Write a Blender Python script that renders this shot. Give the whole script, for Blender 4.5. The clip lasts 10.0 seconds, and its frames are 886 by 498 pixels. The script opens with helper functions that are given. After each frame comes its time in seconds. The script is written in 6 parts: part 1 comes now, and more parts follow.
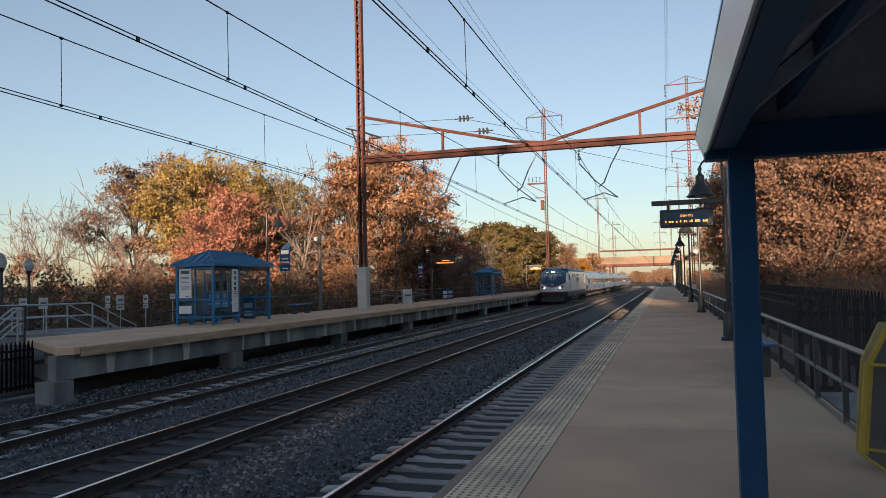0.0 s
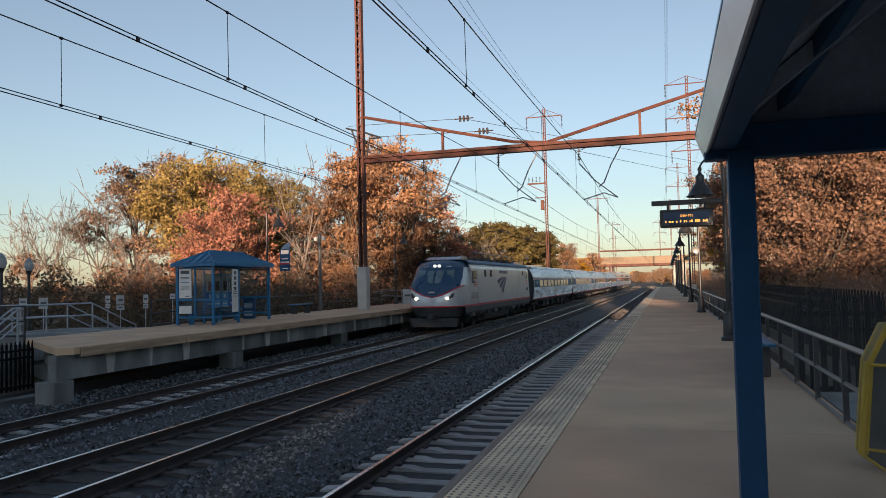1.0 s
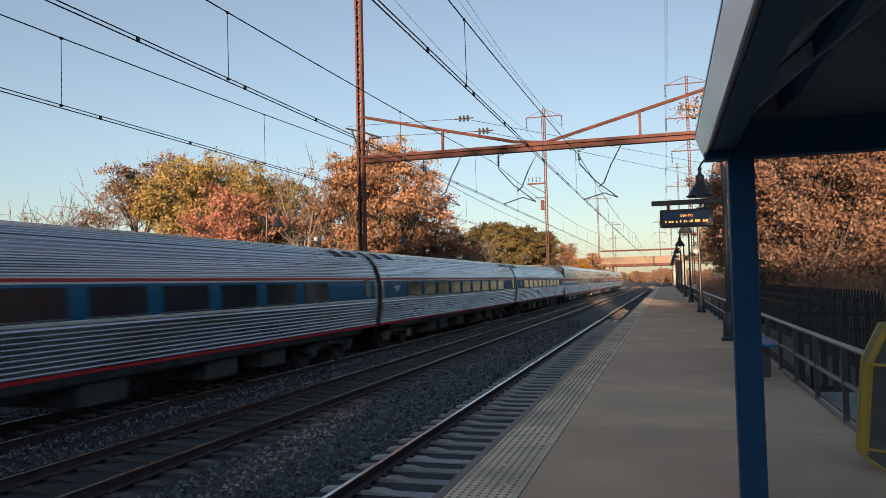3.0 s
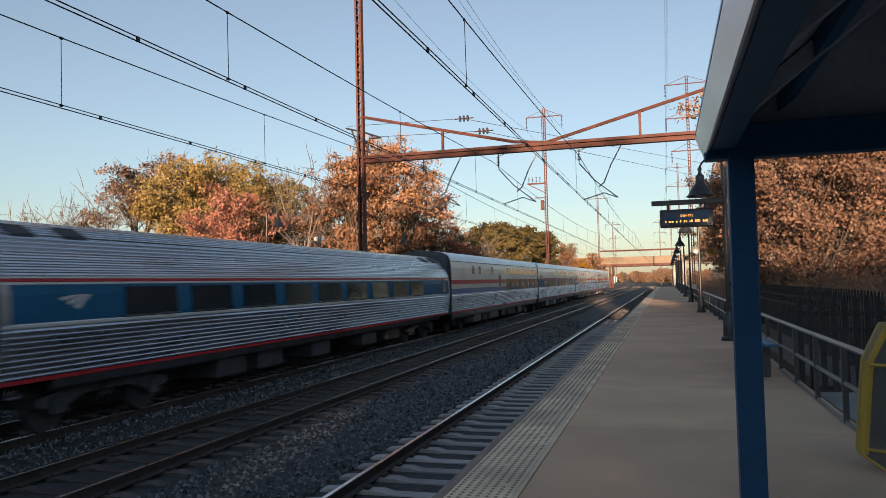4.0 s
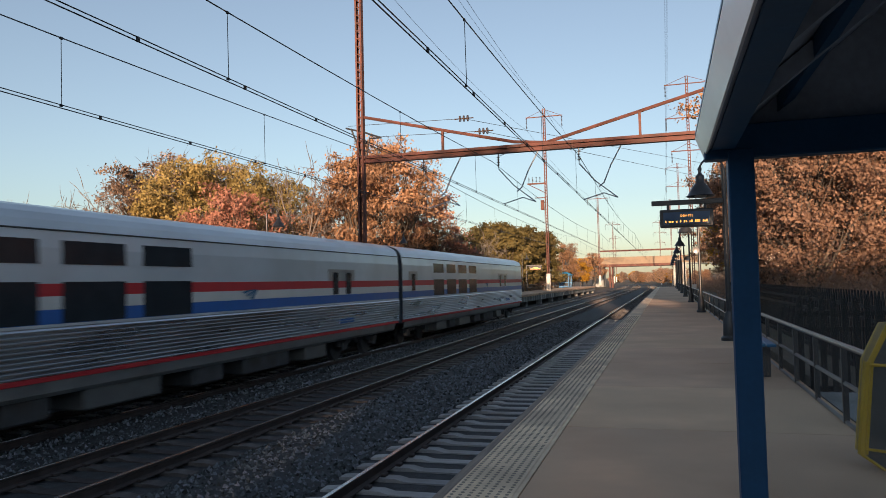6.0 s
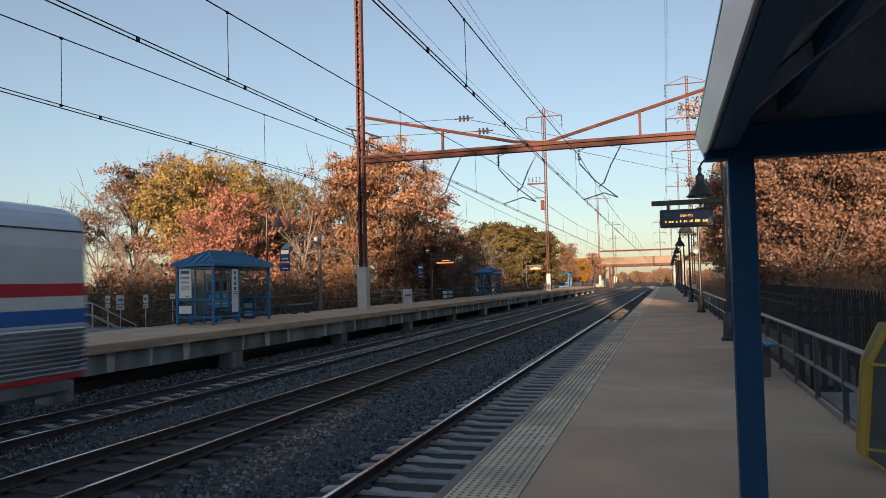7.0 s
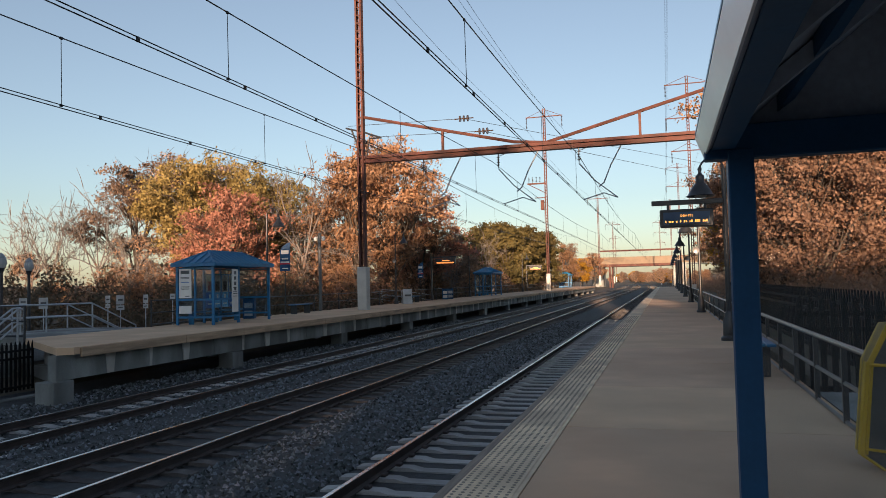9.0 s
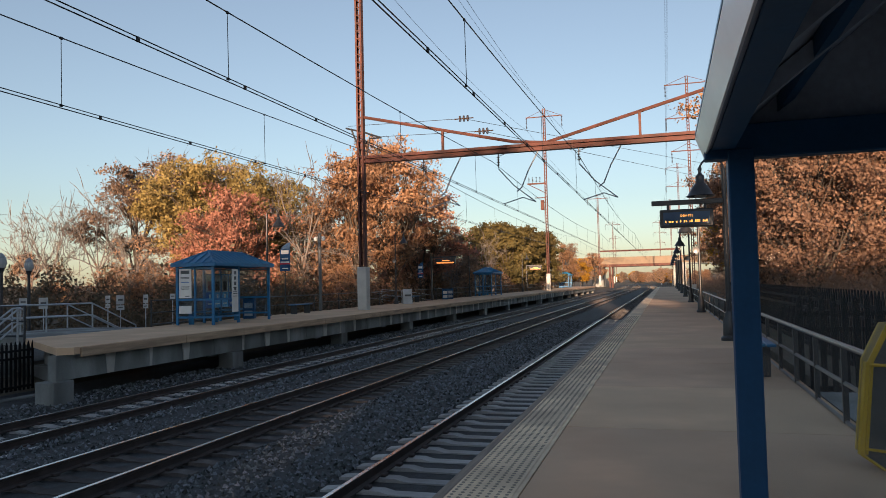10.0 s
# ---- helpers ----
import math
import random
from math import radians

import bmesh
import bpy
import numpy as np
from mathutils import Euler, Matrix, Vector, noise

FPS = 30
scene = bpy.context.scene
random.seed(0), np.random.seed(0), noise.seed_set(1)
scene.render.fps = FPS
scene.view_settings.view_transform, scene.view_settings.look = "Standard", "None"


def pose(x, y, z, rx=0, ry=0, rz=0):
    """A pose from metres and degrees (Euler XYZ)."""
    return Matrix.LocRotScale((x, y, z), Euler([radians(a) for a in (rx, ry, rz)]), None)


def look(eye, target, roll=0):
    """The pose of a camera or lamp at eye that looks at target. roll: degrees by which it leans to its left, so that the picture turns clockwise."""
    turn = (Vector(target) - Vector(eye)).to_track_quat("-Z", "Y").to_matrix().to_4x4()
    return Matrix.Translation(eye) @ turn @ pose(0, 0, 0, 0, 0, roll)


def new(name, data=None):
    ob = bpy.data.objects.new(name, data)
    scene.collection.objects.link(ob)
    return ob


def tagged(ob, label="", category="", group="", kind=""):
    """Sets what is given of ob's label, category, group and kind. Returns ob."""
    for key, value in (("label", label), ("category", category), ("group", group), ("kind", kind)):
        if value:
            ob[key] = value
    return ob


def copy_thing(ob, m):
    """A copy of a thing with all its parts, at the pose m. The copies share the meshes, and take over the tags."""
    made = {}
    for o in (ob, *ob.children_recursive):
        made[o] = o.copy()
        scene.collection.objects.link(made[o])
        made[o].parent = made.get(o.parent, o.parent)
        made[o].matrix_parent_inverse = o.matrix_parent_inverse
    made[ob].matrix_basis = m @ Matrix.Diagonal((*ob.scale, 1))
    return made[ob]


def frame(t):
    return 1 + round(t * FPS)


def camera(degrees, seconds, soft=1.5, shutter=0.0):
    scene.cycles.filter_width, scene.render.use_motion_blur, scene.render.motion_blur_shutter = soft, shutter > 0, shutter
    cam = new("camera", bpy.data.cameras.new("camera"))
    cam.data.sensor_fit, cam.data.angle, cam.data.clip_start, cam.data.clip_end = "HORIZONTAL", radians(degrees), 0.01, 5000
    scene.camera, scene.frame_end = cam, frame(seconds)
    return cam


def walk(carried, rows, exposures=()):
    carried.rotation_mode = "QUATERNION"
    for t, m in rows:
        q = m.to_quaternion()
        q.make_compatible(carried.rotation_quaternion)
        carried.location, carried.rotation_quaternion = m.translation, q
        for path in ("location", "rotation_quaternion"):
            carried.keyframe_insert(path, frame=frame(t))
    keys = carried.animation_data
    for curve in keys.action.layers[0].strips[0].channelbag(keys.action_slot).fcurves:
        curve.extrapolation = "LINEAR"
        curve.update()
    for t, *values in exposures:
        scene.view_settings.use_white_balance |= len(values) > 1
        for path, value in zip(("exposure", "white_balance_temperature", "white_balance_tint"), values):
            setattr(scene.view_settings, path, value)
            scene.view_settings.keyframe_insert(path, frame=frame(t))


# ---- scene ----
# Platform tops are z = 0; the tracks run along y; rail heads are at z = -1.22.
EYE = Vector((0.0, 0.0, 1.312))
AIM = EYE + 100 * Vector((-0.28607, 0.95712, 0.04569))
cam = camera(61.5, 10.0, soft=0.8, shutter=0.14)
walk(cam, [(0.0, look(EYE, AIM, -1.34)), (10.0, look(EYE, AIM, -1.34))], exposures=[(0.0, 1.31, 6400, 12), (10.0, 1.31, 6400, 12)])

RAIL_Z = -1.22
NEAR_X, MID_X, FAR_X = -3.27, -8.07, -11.71
EDGE_R, EDGE_L = -1.44, -13.42
BEND = 175.0        # the line is straight up to here, then turns gently
RADIUS = 2200.0


def line_at(s, x=0.0, z=0.0):
    """Pose on the railway at s metres along it, x metres to the side."""
    if s <= BEND:
        return pose(x, s, z)
    a = (s - BEND) / RADIUS
    r = RADIUS + x
    return pose(r * math.cos(a) - RADIUS, BEND + r * math.sin(a), z, 0, 0, math.degrees(a))


# ---- light ----
SUN_EL, SUN_AZ = 6.5, 172.0
sun_from = Vector((math.sin(radians(SUN_AZ)), math.cos(radians(SUN_AZ)), math.tan(radians(SUN_EL))))
world = bpy.data.worlds.new("evening_sky")
scene.world = world
world.use_nodes = True
wn, wl = world.node_tree.nodes, world.node_tree.links
wn.clear()
sky = wn.new("ShaderNodeTexSky")
sky.sky_type = "NISHITA"
sky.sun_disc = False
sky.sun_elevation, sky.sun_rotation = radians(SUN_EL), radians(SUN_AZ)
sky.air_density, sky.dust_density, sky.ozone_density = 1.0, 0.6, 2.3
wb = wn.new("ShaderNodeBackground")
wb.inputs["Strength"].default_value = 0.13
wo = wn.new("ShaderNodeOutputWorld")
sky_tone = wn.new("ShaderNodeHueSaturation")     # sky colour desaturated and dimmed to balance it with the ground
sky_tone.inputs["Saturation"].default_value, sky_tone.inputs["Value"].default_value = 0.70, 0.665
wl.new(sky.outputs[0], sky_tone.inputs["Color"])
wl.new(sky_tone.outputs[0], wb.inputs[0])
wl.new(wb.outputs[0], wo.inputs[0])
sun_data = bpy.data.lights.new("sun", "SUN")
sun_data.energy, sun_data.angle, sun_data.color = 5.0, radians(0.6), (1.0, 0.66, 0.42)
sun = new("sun", sun_data)
sun.matrix_world = look(100 * sun_from, (0, 0, 0))


# ---- materials ----
def mat(name, col, rough=0.6, metal=0.0, vary=0.25, scale=3.0, fine=60.0, bump=0.0, dirt=None, dirt_at=0.62, spec=0.5, coat=0.0, island=0.0, obj=0.0, stretch=(1, 1, 1), sheen=0.0):
    """A surface with broad and fine variation of colour, roughness and relief."""
    m = bpy.data.materials.new(name)
    m.use_nodes = True
    n, k = m.node_tree.nodes, m.node_tree.links
    b = n["Principled BSDF"]
    tc = n.new("ShaderNodeTexCoord")
    mp = n.new("ShaderNodeMapping")
    mp.inputs["Scale"].default_value = stretch
    k.new(tc.outputs["Object"], mp.inputs[0])
    big, small = n.new("ShaderNodeTexNoise"), n.new("ShaderNodeTexNoise")
    big.inputs["Scale"].default_value, small.inputs["Scale"].default_value = scale, fine
    big.inputs["Detail"].default_value, small.inputs["Detail"].default_value = 6, 4
    for t in (big, small):
        k.new(mp.outputs[0], t.inputs["Vector"])
    add = n.new("ShaderNodeMath")
    add.operation = "MULTIPLY_ADD"
    k.new(small.outputs[0], add.inputs[0])
    add.inputs[1].default_value = 0.5
    k.new(big.outputs[0], add.inputs[2])
    ramp = n.new("ShaderNodeValToRGB")
    lo = [c * (1 - vary) for c in col]
    hi = [min(1, c * (1 + vary)) for c in col]
    ramp.color_ramp.elements[0].position, ramp.color_ramp.elements[1].position = 0.5, 1.0
    ramp.color_ramp.elements[0].color, ramp.color_ramp.elements[1].color = (*lo, 1), (*hi, 1)
    k.new(add.outputs[0], ramp.inputs[0])
    out = ramp.outputs[0]
    if dirt:
        d = n.new("ShaderNodeTexNoise")
        d.inputs["Scale"].default_value, d.inputs["Detail"].default_value = scale * 0.45, 8
        k.new(mp.outputs[0], d.inputs["Vector"])
        r2 = n.new("ShaderNodeValToRGB")
        r2.color_ramp.elements[0].position, r2.color_ramp.elements[1].position = dirt_at - 0.12, dirt_at + 0.08
        k.new(d.outputs[0], r2.inputs[0])
        mx = n.new("ShaderNodeMix")
        mx.data_type = "RGBA"
        k.new(r2.outputs[0], mx.inputs[0])
        k.new(out, mx.inputs[6])
        mx.inputs[7].default_value = (*dirt, 1)
        out = mx.outputs[2]
    for amount, node, socket in ((island, "ShaderNodeNewGeometry", "Random Per Island"), (obj, "ShaderNodeObjectInfo", "Random")):
        if amount:
            g = n.new(node)
            hs = n.new("ShaderNodeHueSaturation")
            mr = n.new("ShaderNodeMapRange")
            mr.inputs[3].default_value, mr.inputs[4].default_value = 1 - amount, 1 + amount
            k.new(g.outputs[socket], mr.inputs[0])
            k.new(mr.outputs[0], hs.inputs["Value"])
            mr2 = n.new("ShaderNodeMapRange")
            mr2.inputs[3].default_value, mr2.inputs[4].default_value = 0.5 - amount * 0.07, 0.5 + amount * 0.07
            k.new(g.outputs[socket], mr2.inputs[0])
            k.new(mr2.outputs[0], hs.inputs["Hue"])
            k.new(out, hs.inputs["Color"])
            out = hs.outputs[0]
    k.new(out, b.inputs["Base Color"])
    b.inputs["Metallic"].default_value = metal
    b.inputs["Specular IOR Level"].default_value = spec
    b.inputs["Coat Weight"].default_value = coat
    rr = n.new("ShaderNodeMapRange")
    rr.inputs[3].default_value, rr.inputs[4].default_value = max(0.02, rough - 0.12), min(1, rough + 0.12)
    k.new(big.outputs[0], rr.inputs[0])
    k.new(rr.outputs[0], b.inputs["Roughness"])
    if bump:
        bp = n.new("ShaderNodeBump")
        bp.inputs["Strength"].default_value, bp.inputs["Distance"].default_value = min(1, bump), 0.02
        k.new(add.outputs[0], bp.inputs["Height"])
        k.new(bp.outputs[0], b.inputs["Normal"])
    return m


def leafy(name, col, col2, rough=0.6):
    """Foliage: each leaf its own shade between two colours, thin enough to let light through."""
    m = bpy.data.materials.new(name)
    m.use_nodes = True
    n, k = m.node_tree.nodes, m.node_tree.links
    b = n["Principled BSDF"]
    g = n.new("ShaderNodeNewGeometry")
    ramp = n.new("ShaderNodeValToRGB")
    ramp.color_ramp.elements[0].color, ramp.color_ramp.elements[1].color = (*col, 1), (*col2, 1)
    o = n.new("ShaderNodeObjectInfo")
    tc = n.new("ShaderNodeTexCoord")
    t = n.new("ShaderNodeTexNoise")
    t.inputs["Scale"].default_value = 0.5
    k.new(tc.outputs["Object"], t.inputs["Vector"])
    a = n.new("ShaderNodeMath")
    a.operation = "MULTIPLY_ADD"
    k.new(g.outputs["Random Per Island"], a.inputs[0])
    a.inputs[1].default_value = 0.6
    a2 = n.new("ShaderNodeMath")
    a2.operation = "MULTIPLY_ADD"
    k.new(t.outputs[0], a2.inputs[0])
    a2.inputs[1].default_value, a2.inputs[2].default_value = 0.9, -0.25
    k.new(a2.outputs[0], a.inputs[2])
    k.new(a.outputs[0], ramp.inputs[0])
    hs = n.new("ShaderNodeHueSaturation")
    mr = n.new("ShaderNodeMapRange")
    mr.inputs[3].default_value, mr.inputs[4].default_value = 0.7, 1.3
    k.new(o.outputs["Random"], mr.inputs[0])
    k.new(mr.outputs[0], hs.inputs["Value"])
    k.new(ramp.outputs[0], hs.inputs["Color"])
    k.new(hs.outputs[0], b.inputs["Base Color"])
    b.inputs["Roughness"].default_value = rough
    b.inputs["Specular IOR Level"].default_value = 0.25
    tr = n.new("ShaderNodeBsdfTranslucent")
    k.new(hs.outputs[0], tr.inputs[0])
    mx = n.new("ShaderNodeMixShader")
    mx.inputs[0].default_value = 0.3
    k.new(b.outputs[0], mx.inputs[1])
    k.new(tr.outputs[0], mx.inputs[2])
    k.new(mx.outputs[0], n["Material Output"].inputs[0])
    return m


def glow(name, col, strength):
    m = bpy.data.materials.new(name)
    m.use_nodes = True
    b = m.node_tree.nodes["Principled BSDF"]
    b.inputs["Base Color"].default_value = (*col, 1)
    b.inputs["Emission Color"].default_value = (*col, 1)
    b.inputs["Emission Strength"].default_value = strength
    return m


def glass(name, tint=(0.9, 0.95, 0.95), rough=0.02, opaque=0.12):
    """A thin pane: mostly clear, glossy by Fresnel."""
    m = bpy.data.materials.new(name)
    m.use_nodes = True
    n, k = m.node_tree.nodes, m.node_tree.links
    n.remove(n["Principled BSDF"])
    tr, gl, df = n.new("ShaderNodeBsdfTransparent"), n.new("ShaderNodeBsdfGlossy"), n.new("ShaderNodeBsdfDiffuse")
    tr.inputs[0].default_value = (*tint, 1)
    gl.inputs["Roughness"].default_value = rough
    tn = n.new("ShaderNodeTexNoise")
    tn.inputs["Scale"].default_value, tn.inputs["Detail"].default_value = 2.5, 8
    mr = n.new("ShaderNodeMapRange")
    mr.inputs[3].default_value, mr.inputs[4].default_value = opaque * 0.3, opaque * 1.6
    k.new(tn.outputs[0], mr.inputs[0])
    df.inputs[0].default_value = (0.35, 0.36, 0.36, 1)
    m1, m2, lw = n.new("ShaderNodeMixShader"), n.new("ShaderNodeMixShader"), n.new("ShaderNodeLayerWeight")
    lw.inputs[0].default_value = 0.5
    pw, fr = n.new("ShaderNodeMath"), n.new("ShaderNodeMath")
    pw.operation, fr.operation = "POWER", "MULTIPLY_ADD"
    pw.inputs[1].default_value, fr.inputs[1].default_value, fr.inputs[2].default_value = 5.0, 0.9, 0.03
    k.new(lw.outputs["Facing"], pw.inputs[0])
    k.new(pw.outputs[0], fr.inputs[0])
    k.new(mr.outputs[0], m1.inputs[0])
    k.new(tr.outputs[0], m1.inputs[1])
    k.new(df.outputs[0], m1.inputs[2])
    k.new(fr.outputs[0], m2.inputs[0])
    k.new(m1.outputs[0], m2.inputs[1])
    k.new(gl.outputs[0], m2.inputs[2])
    k.new(m2.outputs[0], n["Material Output"].inputs[0])
    return m


# bed darker than the loose stones; shade between the sleepers is in its colour
M_BALLAST = mat("ballast", (0.036, 0.04, 0.044), 0.85, vary=0.55, scale=6, fine=38, bump=1.0, dirt=(0.024, 0.025, 0.026), dirt_at=0.6)
M_STONE = mat("ballast_stone", (0.092, 0.108, 0.116), 0.8, vary=0.3, scale=20, fine=90, island=0.95)
M_EARTH = mat("earth", (0.085, 0.07, 0.05), 0.95, vary=0.5, scale=0.6, fine=14, bump=0.8, dirt=(0.05, 0.055, 0.03))
M_RAIL = mat("rail_rust", (0.058, 0.046, 0.043), 0.7, 0.3, vary=0.35, scale=4, fine=60)
M_HEAD = mat("rail_polished", (0.55, 0.54, 0.53), 0.22, 1.0, vary=0.1, scale=2, fine=30)
M_SLEEPER = mat("sleeper_concrete", (0.42, 0.42, 0.42), 0.85, vary=0.3, scale=5, fine=50, bump=0.3, dirt=(0.30, 0.295, 0.285), dirt_at=0.55, obj=0.2)
M_SLAB = mat("platform_coating", (0.61, 0.415, 0.27), 0.85, vary=0.14, scale=1.3, fine=140, bump=0.18, dirt=(0.52, 0.35, 0.225), dirt_at=0.52, obj=0.06)
M_TACT = mat("tactile_strip", (0.80, 0.63, 0.43), 0.8, vary=0.2, scale=2.5, fine=70, bump=0.1, dirt=(0.55, 0.42, 0.29), dirt_at=0.56, obj=0.06)
M_NOSE = mat("edge_timber", (0.27, 0.215, 0.17), 0.8, vary=0.35, scale=3, fine=40, stretch=(8, 0.6, 8), bump=0.3)
M_CONC = mat("weathered_concrete", (0.27, 0.29, 0.285), 0.9, vary=0.25, scale=1.6, fine=50, bump=0.3, dirt=(0.12, 0.125, 0.12), dirt_at=0.5, stretch=(1, 1, 0.35))
M_CONC_L = mat("pale_concrete", (0.48, 0.47, 0.44), 0.85, vary=0.15, scale=2, fine=60, bump=0.2, dirt=(0.33, 0.31, 0.28))
M_RUST = mat("rust_red_steel", (0.095, 0.034, 0.026), 0.75, 0.1, vary=0.4, scale=2.2, fine=40, bump=0.25, dirt=(0.06, 0.022, 0.016), dirt_at=0.58)
M_POSTER = mat("poster_blue", (0.11, 0.42, 0.72), 0.4, vary=0.08)
M_PHOTO = mat("poster_photo", (0.55, 0.52, 0.50), 0.4, vary=0.6, scale=7, fine=25)
# pale half-metal tint paints the sky's reflection onto the dark glass
M_SCREEN = mat("windscreen", (0.20, 0.27, 0.30), 0.15, 0.5, vary=0.3, scale=1.5, fine=12)
M_SLEEPER_D = mat("stained_sleeper", (0.10, 0.092, 0.088), 0.9, vary=0.35, scale=5, fine=50, bump=0.3, dirt=(0.05, 0.042, 0.04), dirt_at=0.5, obj=0.3)
M_BOARD = mat("edge_board", (0.46, 0.32, 0.21), 0.8, vary=0.3, scale=2, fine=30, stretch=(6, 0.5, 6), bump=0.3, dirt=(0.24, 0.17, 0.12))
M_SKIRT = mat("skirt_paint", (0.05, 0.066, 0.085), 0.6, vary=0.3, scale=2, fine=30, dirt=(0.04, 0.038, 0.036))
M_EMBLEM = mat("emblem_blue", (0.015, 0.06, 0.17), 0.45, vary=0.08, scale=2, fine=30)
M_AMBER_DIM = glow("amber_led_dim", (1.0, 0.30, 0.07), 0.4)
# darker than the panel: dome shading and dirt are both in this colour
M_TACT_D = mat("tactile_dome", (0.26, 0.21, 0.16), 0.8, vary=0.3, scale=2.5, fine=70)
M_TAN = mat("tan_concrete", (0.19, 0.148, 0.108), 0.9, vary=0.2, scale=0.4, fine=8, dirt=(0.16, 0.125, 0.09))
M_SIGN = mat("sign_face", (0.42, 0.43, 0.43), 0.5, vary=0.1, scale=4, fine=40)
M_POLE = mat("dull_grey_pole", (0.11, 0.115, 0.115), 0.55, vary=0.2, scale=4, fine=40)
# lighter grey holds both the wear and the sky sheen along the rails
M_WORN_SHEEN = mat("worn_sheen_rail", (0.17, 0.18, 0.19), 0.35, 0.5, vary=0.3, scale=6, fine=50)
M_FENCE = mat("matt_black_fence", (0.012, 0.013, 0.015), 0.75, vary=0.3, scale=5, fine=50, spec=0.15)
M_WIRE = mat("wire_bronze", (0.035, 0.036, 0.04), 0.55, 0.5, vary=0.2)
M_INSUL = mat("insulator_brown", (0.05, 0.035, 0.03), 0.3, vary=0.2)
M_INSUL_W = mat("insulator_grey", (0.42, 0.40, 0.37), 0.35, vary=0.1)
M_GALV = mat("galvanised_steel", (0.42, 0.45, 0.48), 0.45, 0.6, vary=0.15, scale=8, fine=60)
M_BLACK = mat("black_paint", (0.026, 0.029, 0.034), 0.4, vary=0.3, scale=5, fine=60, coat=0.1)
M_BLUE = mat("blue_paint", (0.012, 0.15, 0.33), 0.45, vary=0.15, scale=3, fine=40, coat=0.15, dirt=(0.02, 0.09, 0.17), dirt_at=0.66)
M_NAVY = mat("navy_paint", (0.010, 0.065, 0.16), 0.5, vary=0.15, scale=3, fine=40, spec=0.3)
M_ROOF = mat("blue_metal_roof", (0.014, 0.14, 0.29), 0.38, vary=0.15, scale=3, fine=40, coat=0.2)
M_SOFFIT = mat("dark_soffit", (0.26, 0.31, 0.40), 0.6, vary=0.25, scale=2, fine=30)
M_FASCIA = mat("bright_fascia", (0.74, 0.77, 0.80), 0.32, 0.8, vary=0.05, scale=1.5, fine=12)
M_WHITE = mat("white_paint", (0.72, 0.72, 0.70), 0.5, vary=0.08, scale=4, fine=40)
M_YELLOW = mat("yellow_paint", (0.58, 0.38, 0.02), 0.5, vary=0.2, scale=4, fine=40, dirt=(0.35, 0.22, 0.02), dirt_at=0.66)
M_GREY = mat("grey_panel", (0.09, 0.095, 0.10), 0.55, vary=0.25, scale=6, fine=50)
M_BARK = mat("bark", (0.075, 0.062, 0.05), 0.95, vary=0.4, scale=3, fine=30, bump=0.6, stretch=(1, 1, 0.3))
M_TWIG = mat("bare_twigs", (0.15, 0.135, 0.125), 0.9, vary=0.3, scale=3, fine=30)
M_LEAF = {
    "olive": leafy("olive_leaves", (0.13, 0.105, 0.04), (0.36, 0.27, 0.095)),
    "red": leafy("red_leaves", (0.23, 0.105, 0.075), (0.48, 0.235, 0.165)),
    "orange": leafy("orange_leaves", (0.19, 0.108, 0.066), (0.46, 0.27, 0.15)),
    "brown": leafy("brown_leaves", (0.15, 0.105, 0.078), (0.37, 0.25, 0.175)),
    "green": leafy("green_leaves", (0.05, 0.05, 0.02), (0.15, 0.115, 0.04)),
    "gold": leafy("gold_leaves", (0.20, 0.10, 0.01), (0.48, 0.27, 0.03)),
    "russet": leafy("russet_leaves", (0.17, 0.105, 0.075), (0.42, 0.255, 0.17)),
    "brush": leafy("brush_leaves", (0.055, 0.05, 0.036), (0.17, 0.125, 0.08)),
}
M_STEEL = mat("stainless_steel", (0.60, 0.64, 0.68), 0.30, 1.0, vary=0.05, scale=1.2, fine=30, stretch=(1, 0.3, 3), dirt=(0.40, 0.39, 0.38), dirt_at=0.62)
M_STEEL_D = mat("dull_steel", (0.36, 0.37, 0.375), 0.42, 0.6, vary=0.12, scale=1.5, fine=40, dirt=(0.24, 0.23, 0.22))
M_LOCO = mat("silver_paint", (0.58, 0.645, 0.70), 0.36, 0.2, vary=0.06, scale=1.2, fine=40, coat=0.2, dirt=(0.50, 0.555, 0.60), dirt_at=0.6)
M_TBLUE = mat("train_blue", (0.018, 0.12, 0.23), 0.5, 0.0, vary=0.1, scale=2, fine=40, spec=0.12)
M_TNAVY = mat("train_navy", (0.015, 0.058, 0.125), 0.3, 0.0, vary=0.1, scale=2, fine=40, coat=0.3)
M_TRED = mat("train_red", (0.52, 0.035, 0.045), 0.45, 0.0, vary=0.1, scale=2, fine=40, spec=0.3)
M_SBLUE = mat("stripe_blue", (0.02, 0.125, 0.42), 0.38, 0.0, vary=0.1, scale=2, fine=40, coat=0.2)
M_TWHITE = mat("train_white", (0.62, 0.62, 0.60), 0.4, 0.0, vary=0.06, scale=2, fine=40)
M_TWIN = mat("dark_glazing", (0.026, 0.035, 0.043), 0.1, 0.0, vary=0.2, scale=2, fine=20, spec=0.25)
M_UNDER = mat("underframe_black", (0.055, 0.058, 0.062), 0.8, vary=0.4, scale=3, fine=30, dirt=(0.04, 0.033, 0.028))
M_GLASS = glass("clear_pane", opaque=0.02)
M_GLASS_B = glass("scuffed_pane", (0.82, 0.90, 0.95), 0.05, 0.07)
M_GLASS_N = glass("hazy_pane", (0.95, 0.96, 0.96), 0.03, 0.05)
M_AMBER = glow("amber_led", (1.0, 0.42, 0.08), 0.65)
